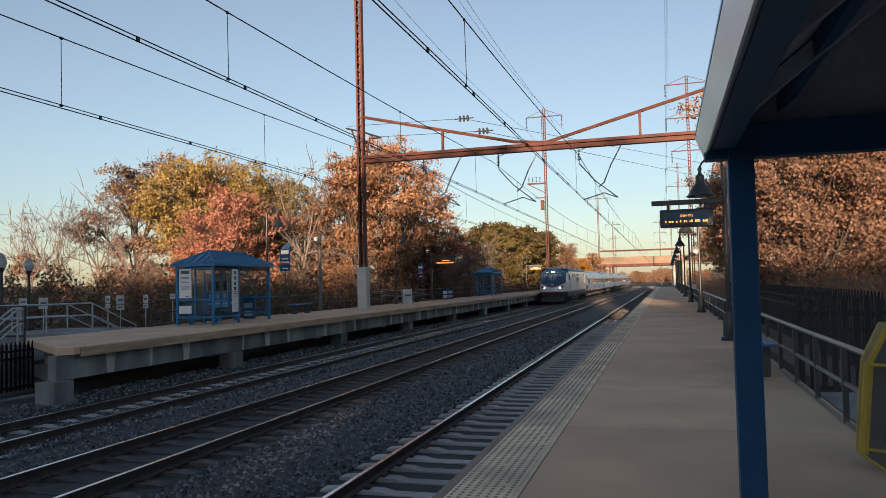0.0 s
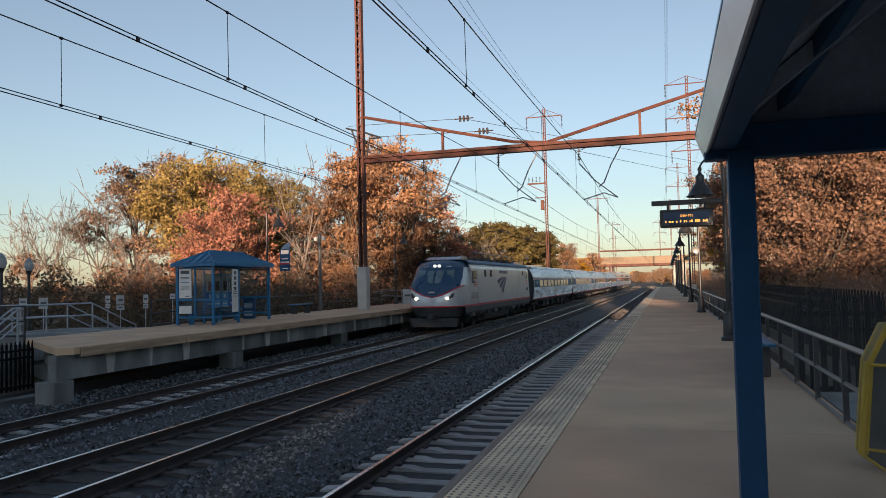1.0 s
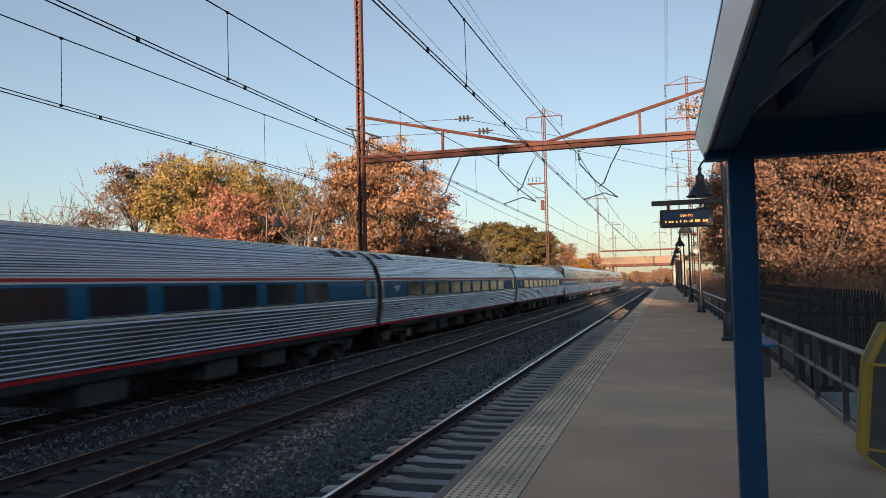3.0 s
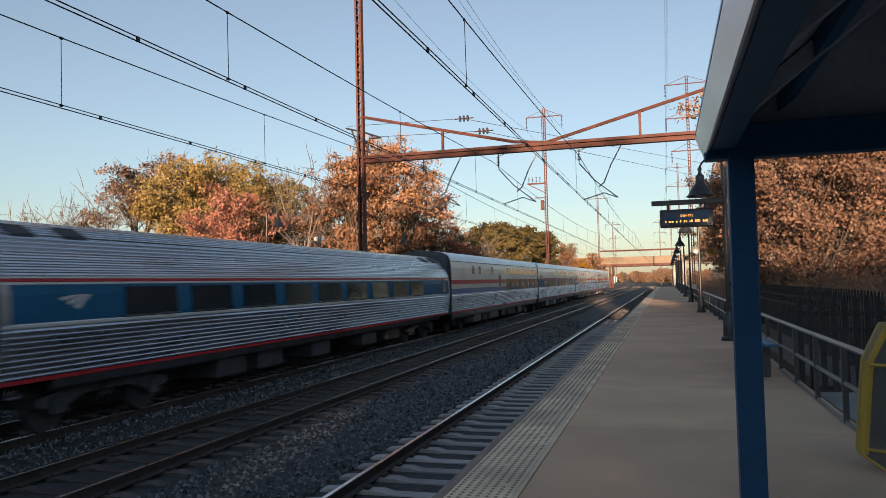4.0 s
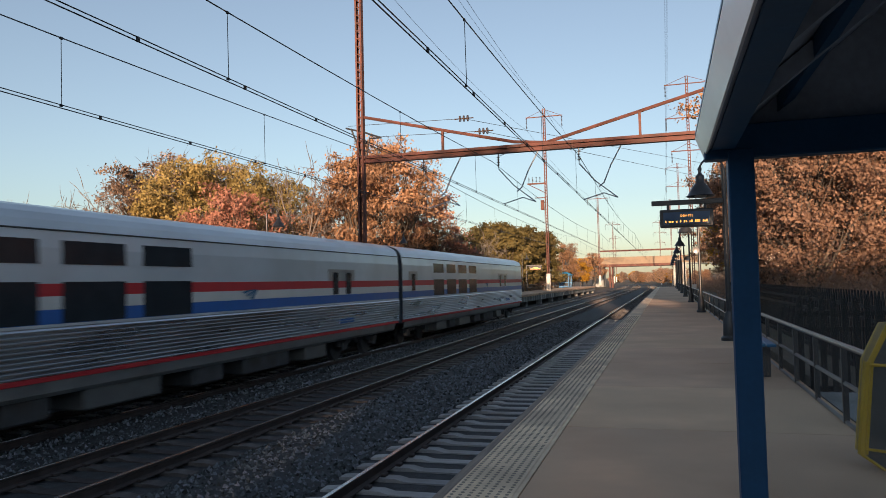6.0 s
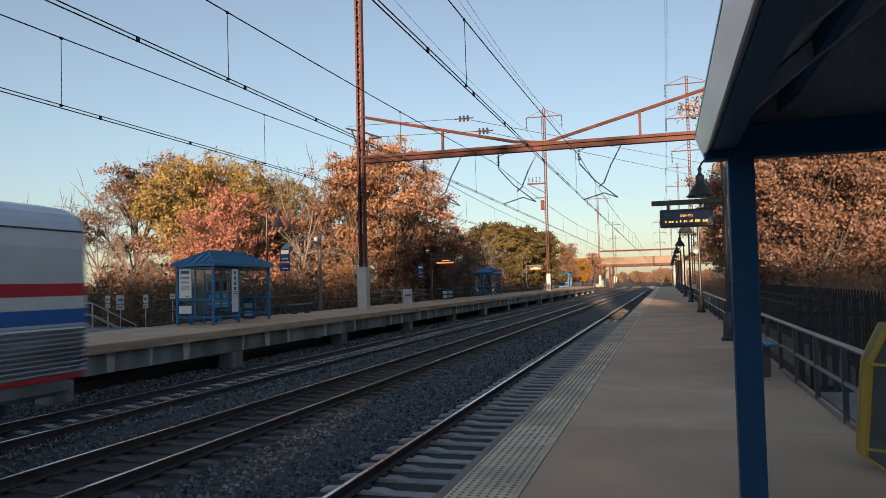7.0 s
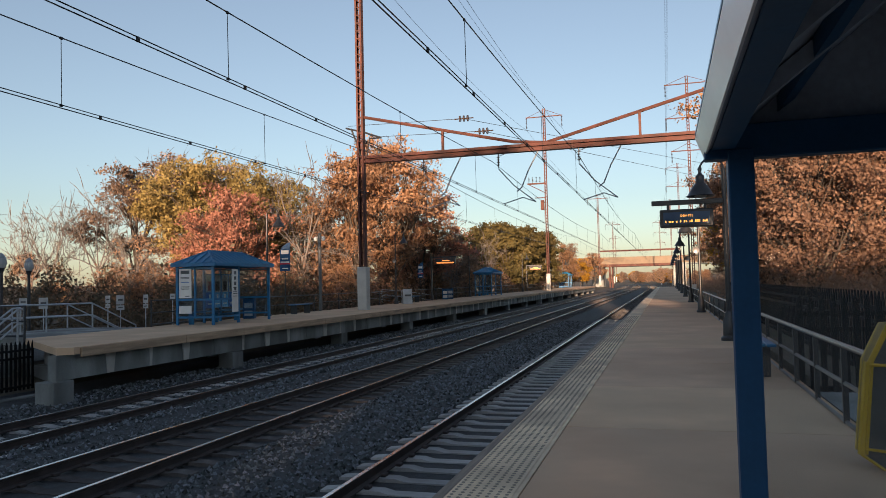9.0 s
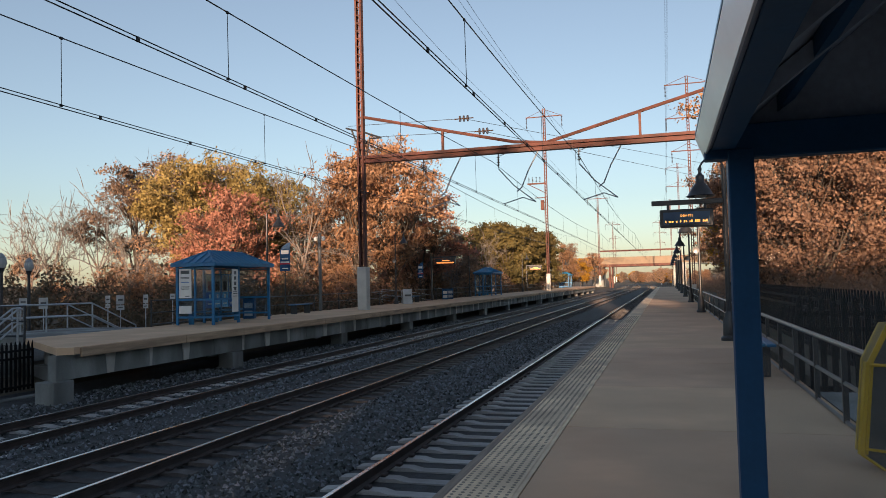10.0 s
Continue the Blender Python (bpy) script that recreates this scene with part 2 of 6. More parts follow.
M_LAMP = glow("headlight", (1.0, 0.94, 0.78), 0.8)
M_GLOBE = mat("lamp_globe", (0.5, 0.48, 0.44), 0.3, vary=0.05)


# ---- building blocks ----
def box(bm, x0, x1, y0, y1, z0, z1, bevel=0.0):
    vs = [bm.verts.new((x, y, z)) for x in (x0, x1) for y in (y0, y1) for z in (z0, z1)]
    fs = [bm.faces.new([vs[i] for i in q]) for q in ((0, 1, 3, 2), (4, 6, 7, 5), (0, 4, 5, 1), (2, 3, 7, 6), (0, 2, 6, 4), (1, 5, 7, 3))]
    if bevel:
        es = {e for f in fs for e in f.edges}
        bmesh.ops.bevel(bm, geom=list(es), offset=bevel, segments=1, affect="EDGES")
    return bm


def tube(bm, pts, r, n=8, r2=None):
    """A round bar through points; r tapers to r2."""
    pts = [Vector(p) for p in pts]
    r2 = r if r2 is None else r2
    rings = []
    for i, p in enumerate(pts):
        d = (pts[min(i + 1, len(pts) - 1)] - pts[max(i - 1, 0)]).normalized()
        a = d.cross(Vector((0, 0, 1)) if abs(d.z) < 0.9 else Vector((0, 1, 0))).normalized()
        b = d.cross(a)
        rad = r + (r2 - r) * i / max(1, len(pts) - 1)
        rings.append([bm.verts.new(p + rad * (a * math.cos(2 * math.pi * j / n) + b * math.sin(2 * math.pi * j / n))) for j in range(n)])
    for p, q in zip(rings, rings[1:]):
        for j in range(n):
            bm.faces.new((p[j], p[(j + 1) % n], q[(j + 1) % n], q[j]))
    bm.faces.new(rings[0][::-1])
    bm.faces.new(rings[-1])
    return bm


def lathe(bm, prof, c=(0, 0, 0), n=16):
    """Turns a profile of (radius, height) round the upright axis at c."""
    rings = [[bm.verts.new((c[0] + r * math.cos(2 * math.pi * j / n), c[1] + r * math.sin(2 * math.pi * j / n), c[2] + z)) for j in range(n)] for r, z in prof]
    for p, q in zip(rings, rings[1:]):
        for j in range(n):
            bm.faces.new((p[j], p[(j + 1) % n], q[(j + 1) % n], q[j]))
    bm.faces.new(rings[0][::-1])
    bm.faces.new(rings[-1])
    return bm


def prism(bm, pts, axis, a0, a1):
    """Extrudes a closed outline of 2D points along an axis ('x', 'y' or 'z') from a0 to a1."""
    def at(p, a):
        return {"x": (a, p[0], p[1]), "y": (p[0], a, p[1]), "z": (p[0], p[1], a)}[axis]
    lo, hi = [bm.verts.new(at(p, a0)) for p in pts], [bm.verts.new(at(p, a1)) for p in pts]
    m = len(pts)
    for i in range(m):
        bm.faces.new((lo[i], lo[(i + 1) % m], hi[(i + 1) % m], hi[i]))
    bm.faces.new(lo[::-1])
    bm.faces.new(hi)
    return bm


def mesh_of(name, bm, material, smooth=False):
    bmesh.ops.recalc_face_normals(bm, faces=bm.faces)
    me = bpy.data.meshes.new(name)
    bm.to_mesh(me)
    bm.free()
    me.materials.append(material)
    if smooth:
        me.shade_smooth()
        me.set_sharp_from_angle(angle=radians(40))
    return me


def part(name, bm, material, parent, label="", smooth=False):
    """Links a bmesh as one mesh object under a thing or a part."""
    ob = new(name, mesh_of(name, bm, material, smooth))
    ob.parent = parent
    return tagged(ob, label)


def raw(name, verts, faces, material, parent=None):
    me = bpy.data.meshes.new(name)
    me.from_pydata([tuple(v) for v in verts], [], [tuple(f) for f in faces])
    me.materials.append(material)
    ob = new(name, me)
    ob.parent = parent
    return ob


def thing(name, m, label, category, group="", kind=""):
    ob = new(name)
    ob.empty_display_size = 0.2
    ob.matrix_basis = m
    return tagged(ob, label, category, group, kind)


def solid(name, bm, material, m, label, category, group="", kind="", smooth=False):
    ob = new(name, mesh_of(name, bm, material, smooth))
    ob.matrix_basis = m
    return tagged(ob, label, category, group, kind)


def B():
    return bmesh.new()


# ---- ground ----
def ground_height(x, y):
    if x < -60:
        z = 2.0
    elif x < -17.5:
        z = -1.0
    elif x < -15.6:
        z = -1.0 + (x + 17.5) / 1.9 * -0.6
    elif x < 1.6:
        z = -1.62
    elif x < 2.0:
        z = -1.62 + (x - 1.6) / 0.4 * 1.4
    else:
        z = -0.22 + min(6.0, max(0.0, x - 9) * 0.12)
    if y > 120 and x >= 1.6:
        z = max(-1.62, z - 0.8)
    return z


def ground_sheet():
    xs = [-3000, -900, -300, -120, -70, -59, -45, -30, -22, -18, -17.5, -16.5, -15.6, -10, -5, 0, 1.6, 2.0, 5, 9, 14, 25, 60, 150, 400, 1200, 3000]
    ys = [-3000, -900, -300, -120, -60, -20, 0, 10, 20, 30, 45, 60, 80, 100, 119, 122, 150, 200, 260, 350, 500, 900, 3000]
    verts = [(x, y, ground_height(x, y)) for y in ys for x in xs]
    n = len(xs)
    faces = [(j * n + i, j * n + i + 1, j * n + n + i + 1, j * n + n + i) for j in range(len(ys) - 1) for i in range(n - 1)]
    ob = raw("ground", verts, faces, M_EARTH)
    tagged(ob, "dark leaf-strewn earth beside the railway", "ground", kind="structure")


def ballast_bed():
    """The stone bed under the three tracks, with shoulders; follows the bend."""
    prof = [(-18.5, -1.35), (-14.6, -1.30), (-13.9, -1.27), (-13.45, -1.30), (-13.05, -1.40), (-12.62, -1.378), (-12.54, -1.425), (-10.88, -1.425), (-10.8, -1.378), (-10.3, -1.40), (-9.65, -1.42), (-9.35, -1.43), (-9.25, -1.444), (-6.9, -1.444), (-6.8, -1.43), (-6.4, -1.42), (-4.95, -1.42), (-4.6, -1.444), (-4.5, -1.444), (-2.05, -1.444), (-1.9, -1.44), (-1.2, -1.5), (-0.4, -1.66)]
    ss = [-60, -20, 0, 20, 40, 60, 80, 100, 130] + list(range(175, 700, 15))
    verts, faces = [], []
    for s in ss:
        for x, z in prof:
            verts.append((line_at(s, x, 0).translation + Vector((0, 0, z))))
    n = len(prof)
    for j in range(len(ss) - 1):
        for i in range(n - 1):
            faces.append((j * n + i, j * n + i + 1, j * n + n + i + 1, j * n + n + i))
    ob = raw("ballast_bed", verts, faces, M_BALLAST)
    tagged(ob, "dark grey crushed-stone ballast under the tracks", "ballast", kind="structure")


def ballast_stones():
    rng = np.random.default_rng(5)
    base = np.array([(1, 0, 0), (-1, 0, 0), (0, 1, 0), (0, -1, 0), (0, 0, 1), (0, 0, -1)], float)
    tri = np.array([(0, 2, 4), (2, 1, 4), (1, 3, 4), (3, 0, 4), (2, 0, 5), (1, 2, 5), (3, 1, 5), (0, 3, 5)])
    n = 66000
    y = 3.2 + 46 * rng.random(n) ** 1.9
    x = -14.4 + 13.0 * rng.random(n)
    size = 0.017 + 0.022 * rng.random(n) + 0.0007 * y
    shape = base[None] * (0.7 + 0.6 * rng.random((n, 6, 1))) * size[:, None, None]
    shape += rng.normal(0, 0.25, (n, 6, 3)) * size[:, None, None]
    z = -1.435 + rng.random(n) * 0.02
    for c in (NEAR_X, MID_X, FAR_X):
        z = np.where(abs(x - c) < 1.3, -1.565 - 0.01 * rng.random(n), z)
    off = abs(x - FAR_X)
    z = np.where(off < 1.35, np.where(off > 0.84, -1.388 + 0.016 * rng.random(n), -1.437), z)
    z = np.where(x < -13.05, np.minimum(-1.28, -1.44 - (x + 13.05) * 0.4), z)
    v = shape + np.stack([x, y, z], 1)[:, None]
    f = tri[None] + (np.arange(n) * 6)[:, None, None]
    me = bpy.data.meshes.new("ballast_stones")
    me.from_pydata(v.reshape(-1, 3), [], f.reshape(-1, 3))
    me.materials.append(M_STONE)
    tagged(new("ballast_stones", me), "loose grey crushed ballast stones between the rails", "gravel", kind="stuff")


# ---- tracks ----
RAIL_PROF = [(-0.07, -0.17), (0.07, -0.17), (0.07, -0.155), (0.012, -0.13), (0.012, -0.05), (0.036, -0.035), (0.036, -0.004), (-0.036, -0.004), (-0.036, -0.035), (-0.012, -0.05), (-0.012, -0.13), (-0.07, -0.155)]


def along(bm, prof, x, z, ss):
    rings = []
    for s in ss:
        m = line_at(s, x, z)
        rings.append([bm.verts.new(m @ Vector((px, 0, pz))) for px, pz in prof])
    n = len(prof)
    for p, q in zip(rings, rings[1:]):
        for j in range(n):
            bm.faces.new((p[j], p[(j + 1) % n], q[(j + 1) % n], q[j]))
    bm.faces.new(rings[0][::-1])
    bm.faces.new(rings[-1])


def sleeper_mesh():
    bm = B()
    top, low = -0.165, -0.36
    out = [(-1.29, low), (1.29, low), (1.29, top - 0.02), (1.1, top), (0.45, top), (0.3, top - 0.035), (-0.3, top - 0.035), (-0.45, top), (-1.1, top), (-1.29, top - 0.02)]
    prism(bm, out, "y", -0.11, 0.11)
    return bm


SLEEPER_PALE, SLEEPER_DARK = mesh_of("sleeper", sleeper_mesh(), M_SLEEPER), mesh_of("sleeper", sleeper_mesh(), M_SLEEPER_D)
CLIP = mesh_of("rail_clip", box(box(B(), -0.15, -0.07, -0.06, 0.06, -0.165, -0.12, 0.01), 0.07, 0.15, -0.06, 0.06, -0.165, -0.12, 0.01), M_RAIL)
SS = [-50, 0, 40, 80, 120, 175] + list(range(190, 640, 15))


def track(x, near_from, near_to, label):
    SLEEPER = SLEEPER_DARK if x == MID_X else SLEEPER_PALE
    t = thing("track", pose(0, 0, 0), label, "railway track", kind="structure")
    for side in (-0.7525, 0.7525):
        bm = B()
        along(bm, RAIL_PROF, x + side, RAIL_Z, SS)
        rail = part("rail", bm, M_RAIL, t, "rust-brown steel rail with a polished head")
        bm = B()
        along(bm, [(-0.033, -0.006), (0.033, -0.006), (0.03, 0.0), (-0.03, 0.0)], x + side, RAIL_Z, SS)
        part("rail_head", bm, M_HEAD, rail, "worn bright running surface")
    s = near_from
    rng = random.Random(int(-x * 10))
    verts = [v.co.copy() for v in SLEEPER.vertices]
    polys = [list(p.vertices) for p in SLEEPER.polygons]
    rv, rf = [], []
    while s < 300:
        m = line_at(s, x + rng.uniform(-0.02, 0.02), RAIL_Z + rng.uniform(-0.012, 0.004)) @ pose(0, 0, 0, 0, 0, rng.uniform(-0.6, 0.6))
        if s < near_to:
            ob = new("sleeper", SLEEPER)
            ob.parent, ob.matrix_basis = t, m
            if s < 22:
                for side in (-0.7525, 0.7525):
                    c = new("rail_clip", CLIP)
                    c.parent, c.matrix_basis = ob, pose(side, 0, 0)
        else:
            o = len(rv)
            rv += [m @ v for v in verts]
            rf += [[o + a for a in p] for p in polys]
        s += 0.61
    o = raw("far_sleepers", rv, rf, M_SLEEPER_D, t)
    tagged(o, kind="stuff")


# ---- platforms ----
def platform_near():
    p = thing("platform_near", pose(0, 0, 0), "tan coated concrete station platform with a tactile warning edge", "platform", kind="structure")
    x0, x1, y0, y1 = EDGE_R, 1.55, -14.0, 116.0
    joints = [-14.0]
    y = 6.79 - 2.62 * 7
    while y < y1 - 1:
        if y > -13.5:
            joints.append(y)
        y += 2.62
    joints.append(y1)
    for a, b in zip(joints, joints[1:]):
        part("slab", box(B(), x0 + 0.528, x1, a + 0.006, b - 0.006, -0.18, 0.0, 0.006), M_SLAB, p)
        part("tactile_panel", box(B(), x0 + 0.085, x0 + 0.49, a + 0.004, b - 0.004, -0.05, 0.004, 0.003), M_TACT, p, "pale buff tactile warning panel")
        part("border_strip", box(B(), x0 + 0.494, x0 + 0.524, a + 0.004, b - 0.004, -0.05, 0.002), M_TACT, p)
    part("edge_timber", box(B(), x0, x0 + 0.08, y0, y1, -0.2, -0.004, 0.01), M_NOSE, p, "worn dark timber rubbing strip")
    part("core", box(B(), x0 + 0.1, x1 - 0.02, y0, y1, -0.45, -0.185), M_CONC, p)
    y = -10.0
    while y < y1:
        part("pier", box(B(), x0 + 0.5, x1 - 0.1, y, y + 0.5, -1.7, -0.45), M_CONC, p)
        y += 7.0
    # domes of the warning strip, in a darker colour for their shading and dirt
    rng = random.Random(3)
    v, f = [], []
    prof = [(0.0145, 0.003), (0.0115, 0.0075), (0.0075, 0.0085)]
    y = 3.3
    while y < 27:
        for i in range(7):
            x = x0 + 0.117 + i * 0.0565
            if rng.random() < 0.97:
                o = len(v)
                for r, z in prof:
                    v += [(x + r * math.cos(k * math.pi / 3), y + r * math.sin(k * math.pi / 3), z) for k in range(6)]
                for ring in range(2):
                    f += [(o + ring * 6 + k, o + ring * 6 + (k + 1) % 6, o + ring * 6 + 6 + (k + 1) % 6, o + ring * 6 + 6 + k) for k in range(6)]
                f.append(tuple(o + 12 + k for k in range(6)))
        y += 0.0565
    tagged(raw("dome_rows", v, f, M_TACT_D, p), kind="stuff")


def platform_far():
    p = thing("platform_far", pose(0, 0, 0), "weathered concrete high platform on girders across the tracks", "platform", kind="structure")
    xe, xb, y0, y1 = EDGE_L, -17.7, 14.1, 150.0
    joints = [y0 + 0.25] + [18.6 + 3.05 * i for i in range(43)] + [y1]
    for i, (a, b) in enumerate(zip(joints, joints[1:])):
        bm = B()
        if i == 0:
            prism(bm, [(xe - 0.3, a - 0.2), (xe, a + 0.02), (xe, b - 0.006), (xb, b - 0.006), (xb, a + 2.75)], "z", -0.17, 0.0)
        else:
            box(bm, xb, xe, a + 0.006, b - 0.006, -0.17, 0.0, 0.008)
        part("slab", bm, M_SLAB, p)
        part("edge_board", box(B(), xe + 0.003, xe + 0.06, max(a, y0 + 0.45) + 0.01, b - 0.01, -0.24, -0.012, 0.01), M_BOARD, p, "weathered tan timber edge board")
    # girder with stiffening ribs
    part("girder", box(B(), xe - 0.45, xe - 0.2, y0 - 0.05, y1, -0.76, -0.17), M_CONC, p, "stained concrete edge girder")
    part("girder", box(B(), xb + 0.5, xb + 0.7, y0 + 3.2, y1, -0.76, -0.17), M_CONC, p)
    y, i = y0 + 1.7, 1
    while y < 110:
        w = 0.14 + 0.07 * math.sin(i * 2.3)
        part("rib", prism(B(), [(y - w, -0.18), (y + w, -0.18), (y + w * 0.6, -0.755), (y - w * 0.6, -0.755)], "x", xe - 0.205, xe - 0.185 + 0.02 * (i % 3 == 0)), M_CONC_L if i % 4 else M_CONC, p, "pale lime-stained rib")
        y += 1.55
        i += 1
    for y in [y0 - 0.25, 21.2] + [30.1 + 9.0 * i for i in range(14)]:
        back = 0.08 if y < 25 else 0.3
        part("pier", box(B(), xe - back - 0.55, xe - back, y, y + 0.62, -1.95, -0.765, 0.02), M_CONC, p, "squat concrete pier")
        part("pier", box(B(), xb + 0.2, xb + 1.1, y + 3.2, y + 3.82, -1.95, -0.765, 0.02), M_CONC, p)
    part("kerb_wall", box(B(), -15.7, -15.35, 5.0, 15.5, -1.9, -1.28, 0.02), M_CONC, p, "low concrete retaining kerb")


# ---- posts, gantries and wires ----
def pylon_parts(t, h, base):
    """A pylon of two channels with lacing between them, on a concrete footing."""
    w, d = 0.17, 0.15
    for sx in (-1, 1):
        bm = B()
        x = sx * w
        box(bm, x - 0.012, x + 0.012, -d, d, base, h)
        box(bm, min(x, x - sx * 0.09), max(x, x - sx * 0.09), -d - 0.012, -d, base, h)
        box(bm, min(x, x - sx * 0.09), max(x, x - sx * 0.09), d, d + 0.012, base, h)
        part("channel", bm, M_RUST, t)
    bm = B()
    z, k = base + 0.3, 0
    while z < h - 0.4:
        for y in (-d - 0.02, d + 0.02):
            box(bm, -w + 0.02, w - 0.02, y - 0.008, y + 0.008, z, z + 0.06)
        z += 0.42
        k += 1
    tagged(part("lacing", bm, M_RUST, t), kind="stuff")


def pylon(x, y, h, arms, label, footing=2.25):
    t = thing("pylon", line_at(y, x), label, "catenary pylon", "catenary pylons")
    part("footing", box(B(), -0.26, 0.26, -0.26, 0.26, -1.9 if x > -14 else -0.15, footing, 0.03), M_CONC_L, t, "pale square concrete footing")
    pylon_parts(t, h, footing)
    for z, half in arms:
        bm = B()
        box(bm, -half, half, -0.05, 0.05, z - 0.06, z + 0.06)
        for s in (-1, 1):
            tube(bm, [(0, 0, z + 1.0), (s * half * 0.9, 0, z + 0.06)], 0.03, 6)
        part("crossarm", bm, M_RUST, t)
        for s in (-1, 1):
            bm = B()
            prof = [(0.03, 0.0)]
            for i in range(8):
                prof += [(0.03, -0.1 - i * 0.18), (0.12, -0.14 - i * 0.18), (0.03, -0.19 - i * 0.18)]
            lathe(bm, prof, (s * half * 0.96, 0, z - 0.06), 8)
            part("insulator", bm, M_INSUL, t, "brown insulator string")
    return t


def insulator(bm, x, y, z, n=4, r=0.09, step=0.13):
    prof = [(0.02, 0.0)]
    for i in range(n):
        prof += [(0.025, -0.02 - i * step), (r, -0.06 - i * step), (r * 0.9, -0.075 - i * step), (0.025, -0.09 - i * step)]
    prof.append((0.02, -step * n - 0.1))
    lathe(bm, prof, (x, y, z), 10)


def gantry(y, x0, x1, z, full, label):
    t = thing("gantry", line_at(y), label, "catenary gantry")
    bm = B()
    for zz in (z - 0.17, z + 0.17):
        box(bm, x0, x1, -0.16, 0.16, zz - 0.02, zz + 0.02)
    box(bm, x0, x1, -0.03, 0.03, z - 0.15, z + 0.15)
    box(bm, x0, x1, -0.175, -0.15, z + 0.05, z + 0.19)
    box(bm, x0, x1, -0.175, -0.15, z - 0.19, z - 0.05)
    part("beam", bm, M_RUST, t, "rust-red riveted steel crossbeam")
    if not full:
        return t
    part("upper_tie", tube(B(), [(x0, 0, 10.15), (-7.0, 0, z + 0.35), (-5.4, 0, z + 0.2)], 0.085, 6), M_RUST, t)
    part("upper_tie", tube(B(), [(-5.6, 0, z + 0.15), (x1 - 0.1, 0, 10.3)], 0.085, 6), M_RUST, t)
    for x, zt in ((-10.7, 9.15), (-0.95, 9.25)):
        part("strut", box(B(), x - 0.06, x + 0.06, -0.06, 0.06, z + 0.17, zt), M_RUST, t)
    # brackets on the pylon head and span wires with insulators
    part("bracket", tube(tube(B(), [(x0 - 1.05, 0, 9.65), (x0 + 0.15, 0, 9.3), (x0 + 0.5, 0, 9.1)], 0.05, 6), [(x0 - 0.75, 0, 9.6), (x0 - 0.45, 0, 8.8), (x0 - 0.2, 0, 8.0)], 0.05, 6), M_BLACK, t)
    part("bracket", tube(tube(B(), [(x0 + 0.1, 0, 8.0), (x0 + 0.3, 0, 9.0), (x0 + 0.95, 0, 9.0)], 0.05, 6), [(x0 + 0.1, 0, 9.3), (x0 + 0.95, 0, 9.0)], 0.05, 6), M_BLACK, t)
    part("span_wire", tube(B(), [(x0 - 0.9, 0, 9.75), (-9.6, 0.0, 9.62), (x1, 30, 10.9)], 0.014, 5), M_WIRE, t)
    part("span_wire", tube(B(), [(x0 + 0.9, 0, 9.05), (-8.6, 0.0, 8.9), (x1, 30, 9.7)], 0.014, 5), M_WIRE, t)
    for xs, zz in ((-9.75, 9.62), (-8.75, 8.9)):
        bm = B()
        for i in range(3):
            tube(bm, [(xs + i * 0.2 - 0.03, 0, zz), (xs + i * 0.2 + 0.03, 0, zz)], 0.16, 10)
        tube(bm, [(xs - 0.3, 0, zz), (xs + 0.7, 0, zz)], 0.03, 6)
        part("insulator", bm, M_INSUL, t, "brown ribbed insulator")
    for xt, white in ((-11.75, 0), (-7.83, 0), (-3.85, 1)):
        bm = B()
        tube(bm, [(xt, 0, z - 0.18), (xt, 0, z - 0.32)], 0.03, 6)
        insulator(bm, xt, 0, z - 0.3)
        part("insulator", bm, M_INSUL_W if white else M_INSUL, t, "stacked disc insulator")
        bm = B()
        tube(bm, [(xt, 0, z - 0.32), (xt + 0.45, 0, z - 0.18)], 0.02, 6)
        tube(bm, [(xt + 2.0, 0, z - 0.2), (xt + 1.5, 0, z - 1.1), (xt + 1.15, 0, 5.95), (xt + 0.9, 0, 5.75)], 0.035, 6)
        tube(bm, [(xt, 0, z - 0.95), (xt + 0.7, 0.3, 6.1), (xt + 1.75, 0.5, 5.25)], 0.028, 6)
        tube(bm, [(xt + 1.75, 0.5, 5.25), (xt + 1.1, 0.5, 5.5), (xt + 0.1, 0.5, 5.22)], 0.028, 6)
        part("steady_arm", bm, M_GALV, t, "grey steel registration arm")
    return t


GANTRY_S = [-32, 36.2, 100.2, 181.5, 254, 330]


def messenger_z(s, lift):
    for a, b in zip(GANTRY_S, GANTRY_S[1:]):
        if a <= s <= b:
            u = (s - (a + b) / 2) / ((b - a) / 2)
            return 6.46 + lift + 0.62 * u * u
    return 6.9 + lift


